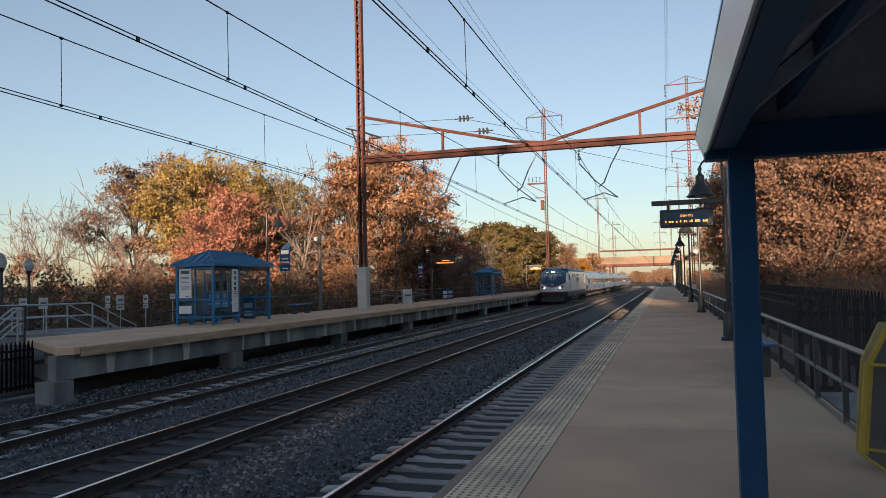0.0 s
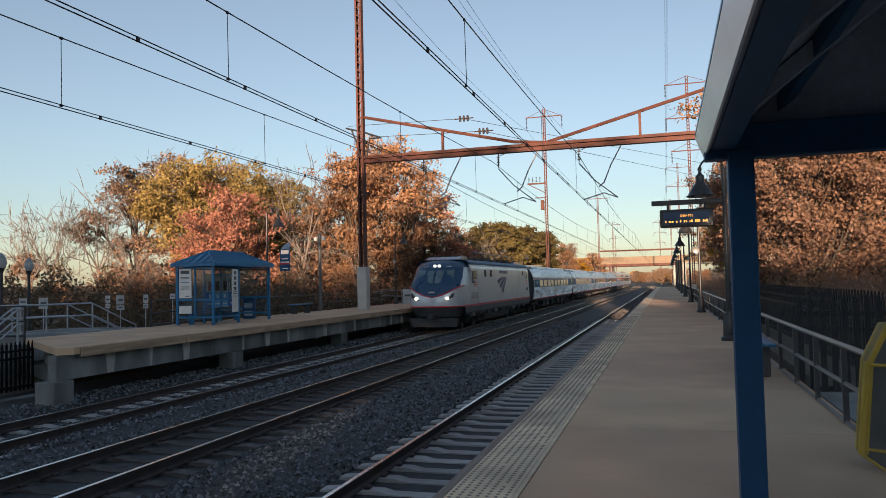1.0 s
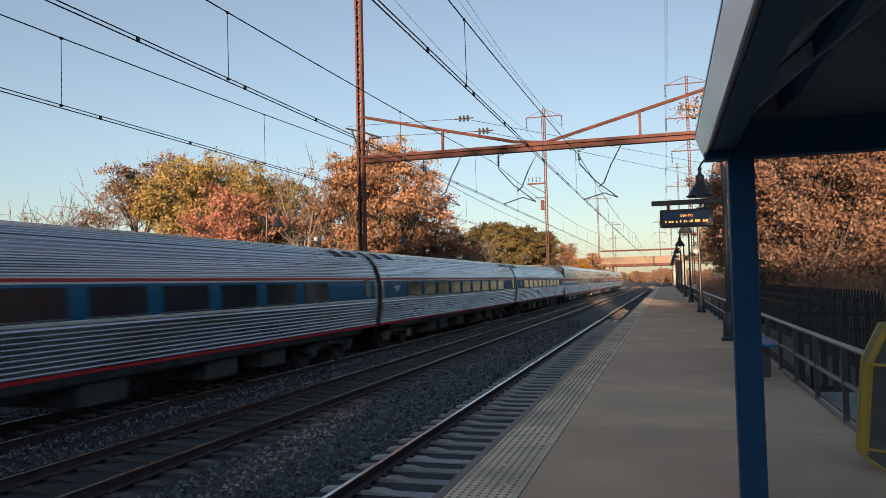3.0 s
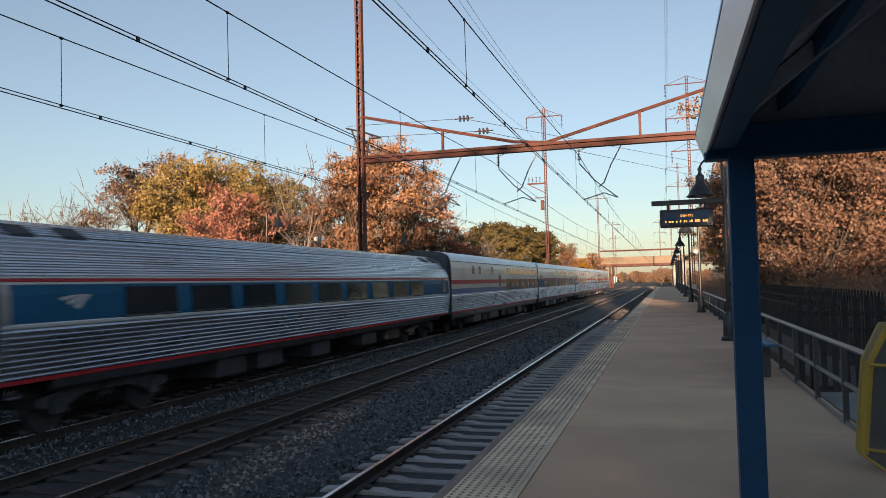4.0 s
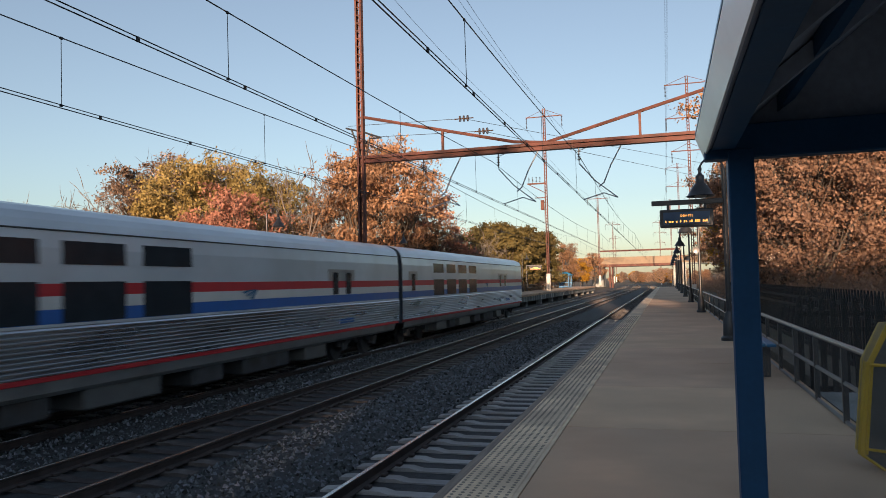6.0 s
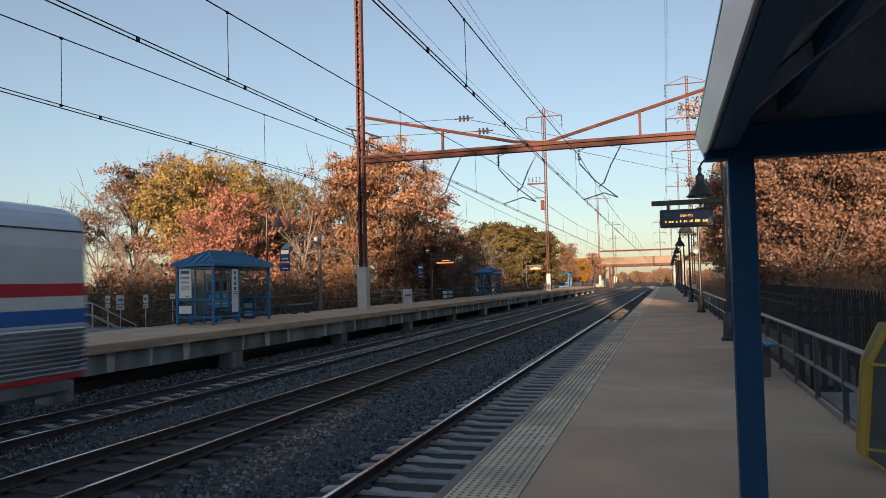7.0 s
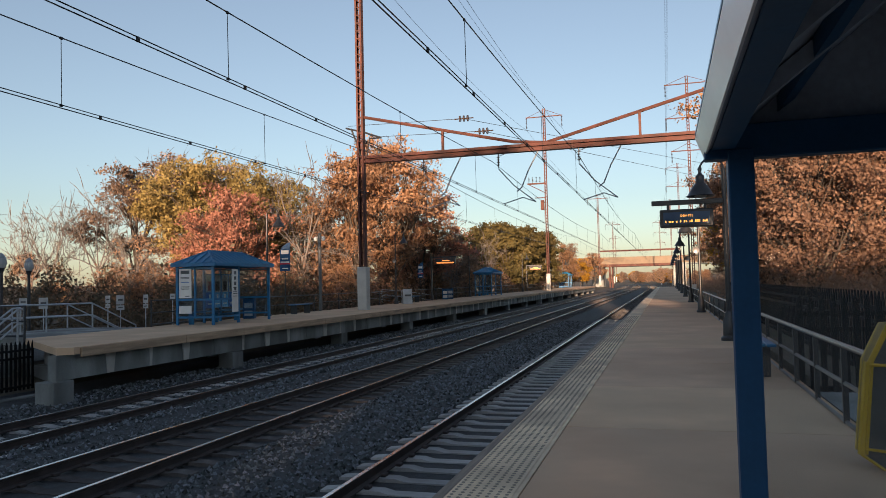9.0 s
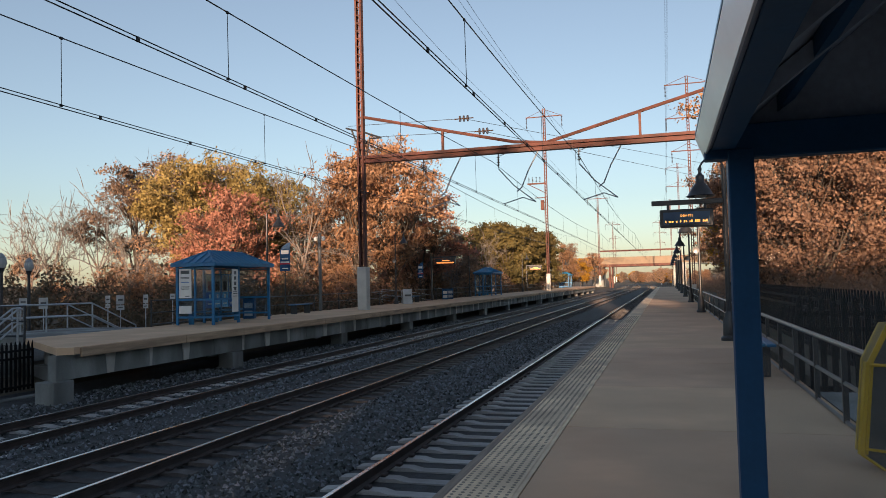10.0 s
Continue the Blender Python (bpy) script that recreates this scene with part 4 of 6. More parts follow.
def sleeper_car(name, label, scheme, upper, lower, vents=(), doors=((LEN - 1.4, LEN - 0.6),), marks=True):
    """A slab-sided stainless car. scheme: 'band' (blue window band) or 'stripes' (red, white, blue)."""
    t = thing(name, pose(0, 0, 0), label, "railway coach", "slab-sided stainless cars")
    y0, y1 = 0.0, LEN
    part("lower_side", strip(B(), fluted(VL[1], (1.56, 1.93), 10, 0.033), y0, y1), M_STEEL, t, "fluted stainless lower side")
    part("sill", strip(B(), [(1.38, 0.72), (1.46, 0.8), (1.50, 1.0)], y0 + 0.3, y1 - 0.3), M_STEEL_D, t)
    part("red_line", strip(B(), [(1.51, 1.0), (1.532, 1.01), (1.535, 1.07), (1.53, 1.1)], y0, y1), M_TRED, t)
    part("upper_side", strip(B(), [(1.56, 1.93), (1.56, 3.3), (1.52, 3.62)], y0, y1), M_LOCO, t, "smooth silver upper side")
    part("roof", strip(B(), [(1.52, 3.62), (1.535, 3.63), (1.48, 3.78), (1.36, 3.92), (1.1, 4.05), (0.6, 4.15), (0.0, 4.19)], y0, y1), M_LOCO, t, "smooth stainless roof")
    part("gutter", strip(B(), [(1.525, 3.60), (1.547, 3.605), (1.545, 3.622), (1.525, 3.63)], y0, y1), M_UNDER, t)

    def line(nm, z0, z1, mt, o=0.006):
        part(nm, strip(B(), [(1.56, z0), (1.56 + o, z0 + 0.004), (1.56 + o, z1 - 0.004), (1.56, z1)], y0, y1), mt, t)
    if scheme == "band":
        line("window_band", 2.0, 2.66, M_TBLUE, 0.004)
        line("white_line", 1.95, 1.99, M_TWHITE)
        line("white_line", 2.67, 2.70, M_TWHITE)
        line("red_line", 2.71, 2.76, M_TRED)
        line("white_line", 2.77, 2.80, M_TWHITE)
        line("white_line", 2.85, 2.87, M_TWHITE)
    else:
        line("red_stripe", 2.46, 2.68, M_TRED)
        line("white_stripe", 2.23, 2.46, M_TWHITE)
        line("blue_stripe", 1.98, 2.23, M_SBLUE)
    for yy in (y0, y1):
        part("end_wall", end_wall(B(), VL, yy + (0.02 if yy == 0 else -0.02)), M_SKIRT, t)
        d = -1 if yy == 0 else 1
        part("diaphragm", box(B(), -1.42, 1.42, min(yy, yy + d * 0.2), max(yy, yy + d * 0.2), 0.95, 3.9, 0.08), M_SKIRT, t, "black rubber gangway")
    for s in (1, -1):
        for a, b in upper:
            part("window", pane_box(B(), VL, a, b, 3.02, 3.44, s), M_TWIN, t, "dark upper window")
        for a, b in lower:
            w = part("window", pane_box(B(), VL, a, b, 1.99, 2.71, s), M_TWIN, t, "dark tinted window")
        for a, b in vents:
            v = part("vent_window", pane_box(B(), VL, a, b, 2.98, 3.42, s), M_TWIN, t, "small barred window")
            for k in range(5):
                part("bar", pane_box(B(), VL, a, b, 3.02 + k * 0.08, 3.04 + k * 0.08, s, 0.02), M_STEEL_D, v)
        for a, b in doors:
            door = part("door", pane_box(B(), VL, a, b, 1.0, 3.05, s, 0.012), M_STEEL_D, t, "grey steel door")
            n = 2 if b - a > 1.4 else 1
            for i in range(n):
                c = a + (b - a) * (i + 0.5) / n
                part("door_window", pane_box(B(), VL, c - 0.19, c + 0.19, 2.25, 2.95, s, 0.02), M_TWIN, door)
        if marks:
            part("emblem", wing_mark(B(), VL, 3.2 if scheme == "band" else 14.6, 2.36, 0.36, s), M_TWHITE if scheme == "band" else M_TBLUE, t, "swept emblem")
        part("name_plate", pane_box(B(), VL, 20.0, 21.1, 1.3, 1.45, s, 0.03), M_SBLUE if scheme == "stripes" else M_STEEL_D, t)
    for y, w in ((5.2, 1.6), (7.4, 1.0), (9.2, 2.2), (12.5, 1.2), (14.6, 2.4), (18.0, 1.4)):
        part("equipment_box", box(B(), -1.35, 1.35, y, y + w, 0.32, 0.8, 0.04), M_POLE if int(y * 10) % 4 == 0 else M_UNDER, t)
    bogie(t, 3.0)
    bogie(t, LEN - 3.0)
    return t


def locomotive():
    """An electric locomotive with a sloping blue cab front, silver flanks and a red waist line."""
    t = thing("locomotive", pose(0, 0, 0), "silver and blue electric locomotive with a red line and lit headlights", "locomotive")
    L = 20.5
    half = 1.49
    levels = [0.75, 1.15, 1.32, 1.75, 2.05, 2.35, 2.8, 3.35, 3.62, 3.80]
    yf = [0.35, 0.12, 0.05, 0.0, 0.08, 0.28, 0.62, 1.05, 1.42, 2.1]
    dip = [0, 0, 0, 0, 0.0, 0.10, 0.0, 0, 0, 0]
    hw = [1.25, 1.38, 1.44, 1.46, 1.46, 1.46, 1.45, 1.40, 1.30, 1.05]

    def row(i):
        z, y, w = levels[i], yf[i], hw[i]
        pts = []
        for u, b in ((0.0, 0.0), (0.35, 0.03), (0.62, 0.12), (0.82, 0.32), (0.94, 0.62), (1.0, 1.15), (1.0, 2.4)):
            zz = z
            if i == 4:
                zz = z - 0.30 + 0.62 * u ** 1.4     # the swept border of the blue mask
            if i == 5:
                zz = z + 0.28 * u ** 1.4
            xx = w * u if b < 2 else w * u + (half - w) * (1 if z < 3.5 else 0)
            pts.append((xx, y + b, zz))
        return pts
    rows = [row(i) for i in range(len(levels))]

    def skin(i0, i1, name, mt, label="", out=0.0, cols=(0, 6)):
        bm = B()
        for s in (1, -1):
            g = [[bm.verts.new((s * x, y - out, z)) for x, y, z in rows[i][cols[0]:cols[1] + 1]] for i in range(i0, i1 + 1)]
            for a, b in zip(g, g[1:]):
                for j in range(len(a) - 1):
                    bm.faces.new((a[j], a[j + 1], b[j + 1], b[j]))
        bmesh.ops.remove_doubles(bm, verts=bm.verts, dist=0.001)
        return part(name, bm, mt, t, label, smooth=True)
    skin(0, 2, "pilot", M_UNDER, "dark lower front and coupler skirt")
    skin(2, 4, "nose", M_LOCO, "silver nose panel")
    skin(4, 7, "cab_front", M_TNAVY, "dark blue cab front", cols=(0, 4))
    skin(4, 7, "cab_cheek", M_LOCO, "silver cab side behind the blue mask", cols=(4, 6))
    skin(7, 9, "cab_brow", M_TNAVY, "dark blue brow over the windscreens")
    bm = B()
    for s in (1, -1):
        pts = [(s * x, y - 0.02, z + 0.02) for x, y, z in rows[4][:6]]
        tube(bm, pts, 0.035, 5)
    part("red_line", bm, M_TRED, t)
    bm = B()
    for s in (1, -1):
        tube(bm, [(s * x, y - 0.02, z - 0.02) for x, y, z in rows[2]], 0.04, 5)
    part("red_line", bm, M_TRED, t)
    # windscreens
    for s in (1, -1):
        bm = B()
        v = [bm.verts.new(p) for p in ((s * 0.05, 0.40, 2.52), (s * 1.0, 0.66, 2.60), (s * 0.98, 1.12, 3.24), (s * 0.05, 0.92, 3.20))]
        bm.faces.new(v)
        bmesh.ops.translate(bm, verts=bm.verts, vec=(0, -0.035, 0))
        w = part("windscreen", bm, M_SCREEN, t, "raked windscreen")
        part("wiper", tube(B(), [(s * 0.5, 0.45, 2.54), (s * 0.3, 0.70, 3.0)], 0.012, 5), M_BLACK, w)
        bm = B()
        prism(bm, [(s * 0.62, 1.62), (s * 1.12, 1.78), (s * 1.14, 2.02), (s * 0.9, 1.8)], "y", 0.06, 0.5)
        hous = part("headlight_housing", bm, M_UNDER, t, "black swept headlight housing")
        hl = part("headlight", lathe(B(), [(0.09, 0), (0.09, 0.05), (0.03, 0.06)], (0, 0, 0), 12), M_LAMP, hous, "lit headlight")
        hl.matrix_basis = pose(s * 0.84, 0.06, 1.74, 90)
        tl = part("top_light", lathe(B(), [(0.075, 0), (0.075, 0.05), (0.03, 0.06)], (0, 0, 0), 12), M_LAMP, t, "lit top headlight")
        tl.matrix_basis = pose(s * 0.12, 1.14, 3.44, 70)
        part("marker_light", box(B(), s * 0.62 - 0.16, s * 0.62 + 0.16, 1.18, 1.24, 3.40, 3.44), M_WHITE, t)
    part("front_emblem", box(B(), -0.16, 0.16, 0.06, 0.1, 2.02, 2.1), M_TWHITE, t)
    part("coupler", box(B(), -0.14, 0.14, -0.35, 0.5, 0.68, 0.95, 0.03), M_UNDER, t)
    part("plough", prism(B(), [(-1.35, 0.7), (1.35, 0.7), (1.2, 0.25), (-1.2, 0.25)], "y", 0.35, 0.5), M_UNDER, t)
    # long flanks
    flank = strip(B(), [(half, 1.32), (half, 3.30), (1.44, 3.52)], 2.35, L)
    for v in flank.verts:
        if v.co.y > L - 0.1:
            v.co.y -= (v.co.z - 1.32) * 0.28
    part("side", flank, M_LOCO, t, "plain silver flank with a raked end")
    part("red_line", strip(B(), [(half, 1.24), (half + 0.008, 1.25), (half + 0.008, 1.34), (half, 1.35)], 1.15, L), M_TRED, t)
    part("skirt", strip(B(), [(1.40, 0.78), (half, 0.95), (half, 1.25)], 1.2, L), M_SKIRT, t, "dark grey lower skirt")
    part("blue_cantrail", strip(B(), [(1.45, 3.50), (1.445, 3.62), (1.3, 3.74)], 2.2, L - 0.65), M_TBLUE, t)
    part("white_line", strip(B(), [(1.455, 3.45), (1.462, 3.46), (1.46, 3.50), (1.452, 3.51)], 2.2, L - 0.65), M_TWHITE, t)
    part("roof_deck", strip(B(), [(1.3, 3.73), (1.05, 3.80), (0.0, 3.80)], 2.0, L - 0.65), M_GREY, t)
    for a, b, z in ((2.4, 4.0, 3.98), (L - 3.4, L - 0.6, 3.98)):
        bm = B()
        prism(bm, [(a - 0.4, 3.78), (a + 0.4, z), (b - 0.5, z), (b, 3.78)], "x", -1.0, 1.0)
        part("roof_hood", bm, M_TNAVY, t, "dark blue roof fairing")
    rng = random.Random(4)
    y = 5.0
    while y < L - 4:
        part("roof_box", box(B(), -0.9 + rng.random() * 0.3, 0.7 + rng.random() * 0.3, y, y + 0.9, 3.8, 3.9 + rng.random() * 0.2, 0.03), M_UNDER, t)
        bm = B()
        insulator(bm, 0.75, y + 1.2, 4.3, 4, 0.08, 0.1)
        part("insulator", bm, M_INSUL, t)
        y += 1.9
    part("bus_bar", tube(B(), [(0.75, 5.5, 4.32), (0.75, L - 4, 4.32)], 0.025, 6), M_BLACK, t)
    # raised collector
    bm = B()
    for s in (-0.35, 0.35):
        tube(bm, [(s, L - 3.6, 3.98), (s * 0.7, L - 6.2, 5.0)], 0.035, 6)
        tube(bm, [(s * 0.7, L - 6.2, 5.0), (s, L - 4.4, 6.15)], 0.028, 6)
    tube(bm, [(-0.35, L - 6.2, 5.0), (0.35, L - 6.2, 5.0)], 0.03, 6)
    pan = part("pantograph", bm, M_RUST, t, "raised red current collector")
    bm = B()
    for d in (-0.2, 0.2):
        tube(bm, [(-0.95, L - 4.4 + d, 6.05), (-0.7, L - 4.4 + d, 6.22), (0.7, L - 4.4 + d, 6.22), (0.95, L - 4.4 + d, 6.05)], 0.022, 6)
    part("contact_strip", bm, M_BLACK, pan)
    for s in (1, -1):
        def q(name, a, b, z0, z1, mt, o=0.012, parent=None, label=""):
            return part(name, box(B(), min(s * (half - 0.02), s * (half + o)), max(s * (half - 0.02), s * (half + o)), a, b, z0, z1), mt, parent or t, label)
        q("side_window", 3.05, 3.75, 2.72, 3.2, M_TWIN, label="dark cab side window")
        q("mirror", 2.75, 2.9, 2.5, 3.15, M_POLE, 0.06)
        for a in (5.6, 7.1):
            q("vent", a, a + 0.5, 2.85, 3.25, M_UNDER, label="square flank window")
        q("vent", L - 3.0, L - 2.55, 2.95, 3.3, M_UNDER)
        d = q("door", L - 1.9, L - 1.15, 1.36, 3.2, M_LOCO, 0.008, label="silver cab door")
        q("door_window", L - 1.45, L - 0.95, 2.7, 3.2, M_TWIN, 0.016)
        q("flag_mark", L - 1.4, L - 0.9, 2.35, 2.6, M_TRED, 0.014)
        for i in range(2):
            q("flag_bar", L - 1.4, L - 0.9, 2.39 + i * 0.1, 2.43 + i * 0.1, M_TWHITE, 0.018)
        for i in range(3):
            q("number_bar", L - 1.45 + i * 0.27, L - 1.25 + i * 0.27, 1.83, 2.06, M_GREY, 0.01)
        for i in range(4):
            q("number_bar", 2.55 + i * 0.42, 2.85 + i * 0.42, 1.62, 1.98, M_STEEL_D, 0.01)
        q("flag_mark", 3.05, 3.75, 2.3, 2.62, M_TRED, 0.012)
        for i in range(3):
            q("flag_bar", 3.05, 3.75, 2.34 + i * 0.09, 2.385 + i * 0.09, M_TWHITE, 0.016)
        q("flag_field", 3.05, 3.33, 2.46, 2.62, M_EMBLEM, 0.018)
        q("door_seam", 4.05, 4.09, 1.4, 3.25, M_STEEL_D, 0.008)
        for i in range(6):
            q("name_bar", 9.75 + i * 0.44, 10.07 + i * 0.44, 3.06, 3.26, M_EMBLEM, 0.01)
        bm = wing_mark(B(), [(half, 0), (half, 4)], 10.45, 2.34, 1.45, s)
        part("emblem", bm, M_EMBLEM, t, "large swept blue emblem")
        for i in range(9):
            q("step_box", 2.5 + i * 1.9, 3.3 + i * 1.9, 0.7, 0.9, M_POLE if i % 3 == 0 else M_UNDER, -0.1)
    bm = B()
    prof = [(half, 0.9), (half, 3.3), (1.42, 3.6), (1.05, 3.8), (0, 3.82)]
    end_wall(bm, prof, L - 0.03)
    for v in bm.verts:
        v.co.y -= max(0.0, v.co.z - 1.32) * 0.28
    part("rear_wall", bm, M_SKIRT, t, "dark raked rear end")
    part("underframe", box(B(), -1.2, 1.2, 6.5, L - 6.5, 0.3, 0.85, 0.05), M_UNDER, t)
    bogie(t, 4.2)
    bogie(t, L - 4.2)
    return t


# ---- trees ----
def crown_tree(name, seed, height, reach, base, lobes, sprays, blades, leaf, colour, label, bark=None, flat=0.62, bare=0.0, spray=0.5):
    """A tree built from its limbs: a bent trunk, limbs to the lobes of the crown, twigs to the sprays, leaf blades on each spray."""
    rng = np.random.default_rng(seed)
    V, F = [], []

    def limb(p, q, r0, r1, n, steps, sag, wob):
        p, q = np.array(p, float), np.array(q, float)
        ln = np.linalg.norm(q - p)
        mid = (p + q) / 2 + np.array((0, 0, sag * ln)) + rng.normal(0, wob * ln, 3)
        us = np.linspace(0, 1, steps + 1)
        pts = [(1 - u) ** 2 * p + 2 * u * (1 - u) * mid + u * u * q for u in us]
        rings = []
        for i, c in enumerate(pts):
            d = pts[min(i + 1, steps)] - pts[max(i - 1, 0)]
            d = d / (np.linalg.norm(d) + 1e-9)
            e = np.cross(d, (0.3, 0.9, 0.2))
            e /= np.linalg.norm(e) + 1e-9
            g = np.cross(d, e)
            r = r0 + (r1 - r0) * us[i]
            rings.append(len(V))
            for j in range(n):
                w = 2 * math.pi * j / n
                V.append(c + r * (e * math.cos(w) + g * math.sin(w)))
        for o, o2 in zip(rings, rings[1:]):
            F.extend((o + j, o + (j + 1) % n, o2 + (j + 1) % n, o2 + j) for j in range(n))
        return pts

    thick = height * (0.011 if bare >= 0.5 else 0.017)
    fork = height * base
    trunk = limb((0, 0, -0.5), (rng.normal(0, 0.03) * height, rng.normal(0, 0.03) * height, fork * 1.25), thick, thick * 0.62, 7, 5, 0.0, 0.02)
    lv, ends = [], []
    for k in range(lobes):
        # lobe centres spiral up through the crown
        u = (k + 0.5) / lobes
        ang = k * 2.4 + rng.uniform(-0.5, 0.5)
        z = fork * 1.15 + (height * 0.86 - fork * 1.15) * u ** 0.85
        shape = math.sin(math.pi * min(1.0, 0.22 + 0.72 * u)) ** 0.7
        rad = reach * shape * rng.uniform(0.45, 0.82)
        c = np.array((rad * math.cos(ang), rad * math.sin(ang), z))
        size = reach * rng.uniform(0.34, 0.5)
        start = trunk[rng.integers(3, 6)]
        path = limb(start, c, thick * 0.5, thick * 0.16, 5, 5, 0.10, 0.07)
        for j in range(sprays):
            d = rng.normal(0, 1, 3)
            d[2] = d[2] * 0.8 + 0.25
            d /= np.linalg.norm(d)
            e = c + d * size * np.array((1, 1, flat)) * rng.uniform(0.55, 1.12)
            root = path[rng.integers(2, 6)]
            tw = limb(root, e, thick * 0.13, 0.011, 3, 3, 0.06, 0.09)
            ends.append(e)
            for m in range(2 if bare < 0.5 else 3):
                side = tw[rng.integers(1, 4)]
                tip = side + rng.normal(0, 0.34 if bare < 0.5 else 0.42, 3) * size * 0.8 + np.array((0, 0, 0.15 if bare < 0.5 else 0.35)) * size
                limb(side, tip, 0.016 if bare < 0.5 else 0.024, 0.006 if bare < 0.5 else 0.01, 3, 2, 0.03, 0.06)
                if m == 0:
                    ends.append(tip)
            if rng.random() >= bare:
                lv.append((e, d))
                if rng.random() < 0.6:
                    lv.append((tw[2], d))
    t = thing(name, pose(0, 0, 0), label, "tree", "woodland trees")
    trunk_ob = raw("trunk", V, F, bark or M_BARK, t)
    trunk_ob.data.shade_smooth()
    if lv and blades:
        out = []
        for e, d in lv:
            n = max(3, int(blades * rng.uniform(0.45, 1.4)))
            c = e + rng.normal(0, 1, (n, 3)) * (spray * rng.uniform(0.6, 1.15)) * np.array((0.6, 0.6, 0.34))
            nrm = d * 0.6 + np.array((0, 0, 0.15)) + rng.normal(0, 0.6, (n, 3))
            nrm /= np.linalg.norm(nrm, axis=1)[:, None]
            a = np.cross(nrm, rng.normal(0, 1, (n, 3)))
            a /= np.linalg.norm(a, axis=1)[:, None]
            b = np.cross(nrm, a)
            s = (leaf * (0.55 + 0.9 * rng.random(n)))[:, None]
            out.append(np.stack([c - a * s, c + b * s * 0.62 - a * s * 0.1, c + a * s, c - b * s * 0.62 - a * s * 0.1], 1))
        v = np.concatenate(out).reshape(-1, 3)
        raw("crown", v, np.arange(len(v)).reshape(-1, 4), M_LEAF[colour], t)
    return t


def brush(name, boxes, n, size, seed, material, label, even=False):
    """Tangled undergrowth: leaf blades and thin stems over stretches of ground (x0, x1, y0, y1, z, height)."""
    rng = np.random.default_rng(seed)
    area = np.array([(b[1] - b[0]) * (b[3] - b[2]) ** 0.8 for b in boxes])
    pick = rng.choice(len(boxes), n, p=area / area.sum())
    bb = np.array(boxes, float)[pick]
    x = bb[:, 0] + (bb[:, 1] - bb[:, 0]) * rng.random(n)
    y = bb[:, 2] + (bb[:, 3] - bb[:, 2]) * rng.random(n)
    hump = 0.55 + 0.45 * np.sin(x * 0.9 + 1.3 * np.sin(y * 0.5)) * np.sin(y * 0.7 + 0.6 * x)
    if even:
        hump = 0.9 + 0.1 * hump
    z = bb[:, 4] + bb[:, 5] * hump * rng.random(n) ** 0.7
    c = np.stack([x, y, z], 1)
    a = rng.normal(0, 1, (n, 3))
    a /= np.linalg.norm(a, axis=1)[:, None]
    b = np.cross(a, rng.normal(0, 1, (n, 3)))
    b /= np.linalg.norm(b, axis=1)[:, None]
    s = (size * (0.5 + rng.random(n)))[:, None]
    thin = np.where(rng.random(n) < 0.25, 0.08, 0.55)[:, None]
    ln = np.where(thin < 0.1, 3.2, 1.0)
    v = np.stack([c - a * s * ln, c + b * s * thin, c + a * s * ln, c - b * s * thin], 1).reshape(-1, 3)
    ob = raw(name, v, np.arange(4 * n).reshape(-1, 4), material)
    return tagged(ob, label, "undergrowth", kind="stuff")


# ---- the station and its surroundings ----
ground_sheet()
ballast_bed()
platform_near()
platform_far()
for px, label in ((NEAR_X, "railway track on concrete sleepers beside the platform"), (MID_X, "middle railway track on concrete sleepers"), (FAR_X, "railway track on concrete sleepers under the far platform")):
    track(px, {NEAR_X: 2.6, MID_X: 3.5, FAR_X: 5.0}[px], 52.0, label)

for s, hl, hr in ((36.2, 24.0, 26.0), (100.2, 24.7, 27.3), (181.5, 21.8, 28.0), (254.0, 20.5, 27.0), (330.0, 20.0, 26.0)):
    pylon(-15.2, s, hl, [(hl - 1.1, 2.5)] if s > 40 else [], "tall rust-red laced steel catenary pylon on a concrete footing")
    pylon(3.35, s, hr, [(hr - 1.0, 2.8), (hr - 5.4, 2.8), (hr - 9.7, 2.2)], "tall rust-red laced steel catenary pylon with crossarms", 0.4)
gantry(36.2, -15.0, 3.3, 7.88, True, "rust-red steel catenary gantry spanning the tracks")
for s in (181.5, 254.0, 330.0):
    gantry(s, -15.0, 3.3, 8.0, False, "distant rust-red catenary gantry over the tracks")
overhead_line(FAR_X, 0.0, 5.12, 12.2 - 8.05 * 2, 8.05, "catenary wires over the far track")
overhead_line(MID_X, 0.2, 5.40, 12.6 - 9.9 * 2, 9.9, "catenary wires over the middle track")
overhead_line(-3.83, 0.22, 5.38, 14.75 - 9.9 * 2, 9.9, "catenary wires over the near track")
feeder_wires()


def side_steel():
    """Switch bracket and insulators on the second pylon."""
    t = thing("switch_bracket", line_at(100.2, -15.2), "small rusty switch gear bracket on a pylon", "bracket")
    bm = B()
    box(bm, -2.5, 0.0, -0.08, 0.08, 14.4, 14.6)
    tube(bm, [(-2.3, 0, 14.4), (-0.1, 0, 13.2)], 0.05, 6)
    box(bm, -1.5, 0.0, -0.08, 0.08, 12.5, 12.6)
    box(bm, -0.75, -0.3, -0.2, 0.2, 10.9, 12.2, 0.03)
    part("bracket", bm, M_RUST, t)
    for x in (-2.3, -1.8, -1.3, -0.8):
        bm = B()
        insulator(bm, x, 0, 15.4, 4, 0.12, 0.18)
        part("insulator", bm, M_INSUL, t)


side_steel()

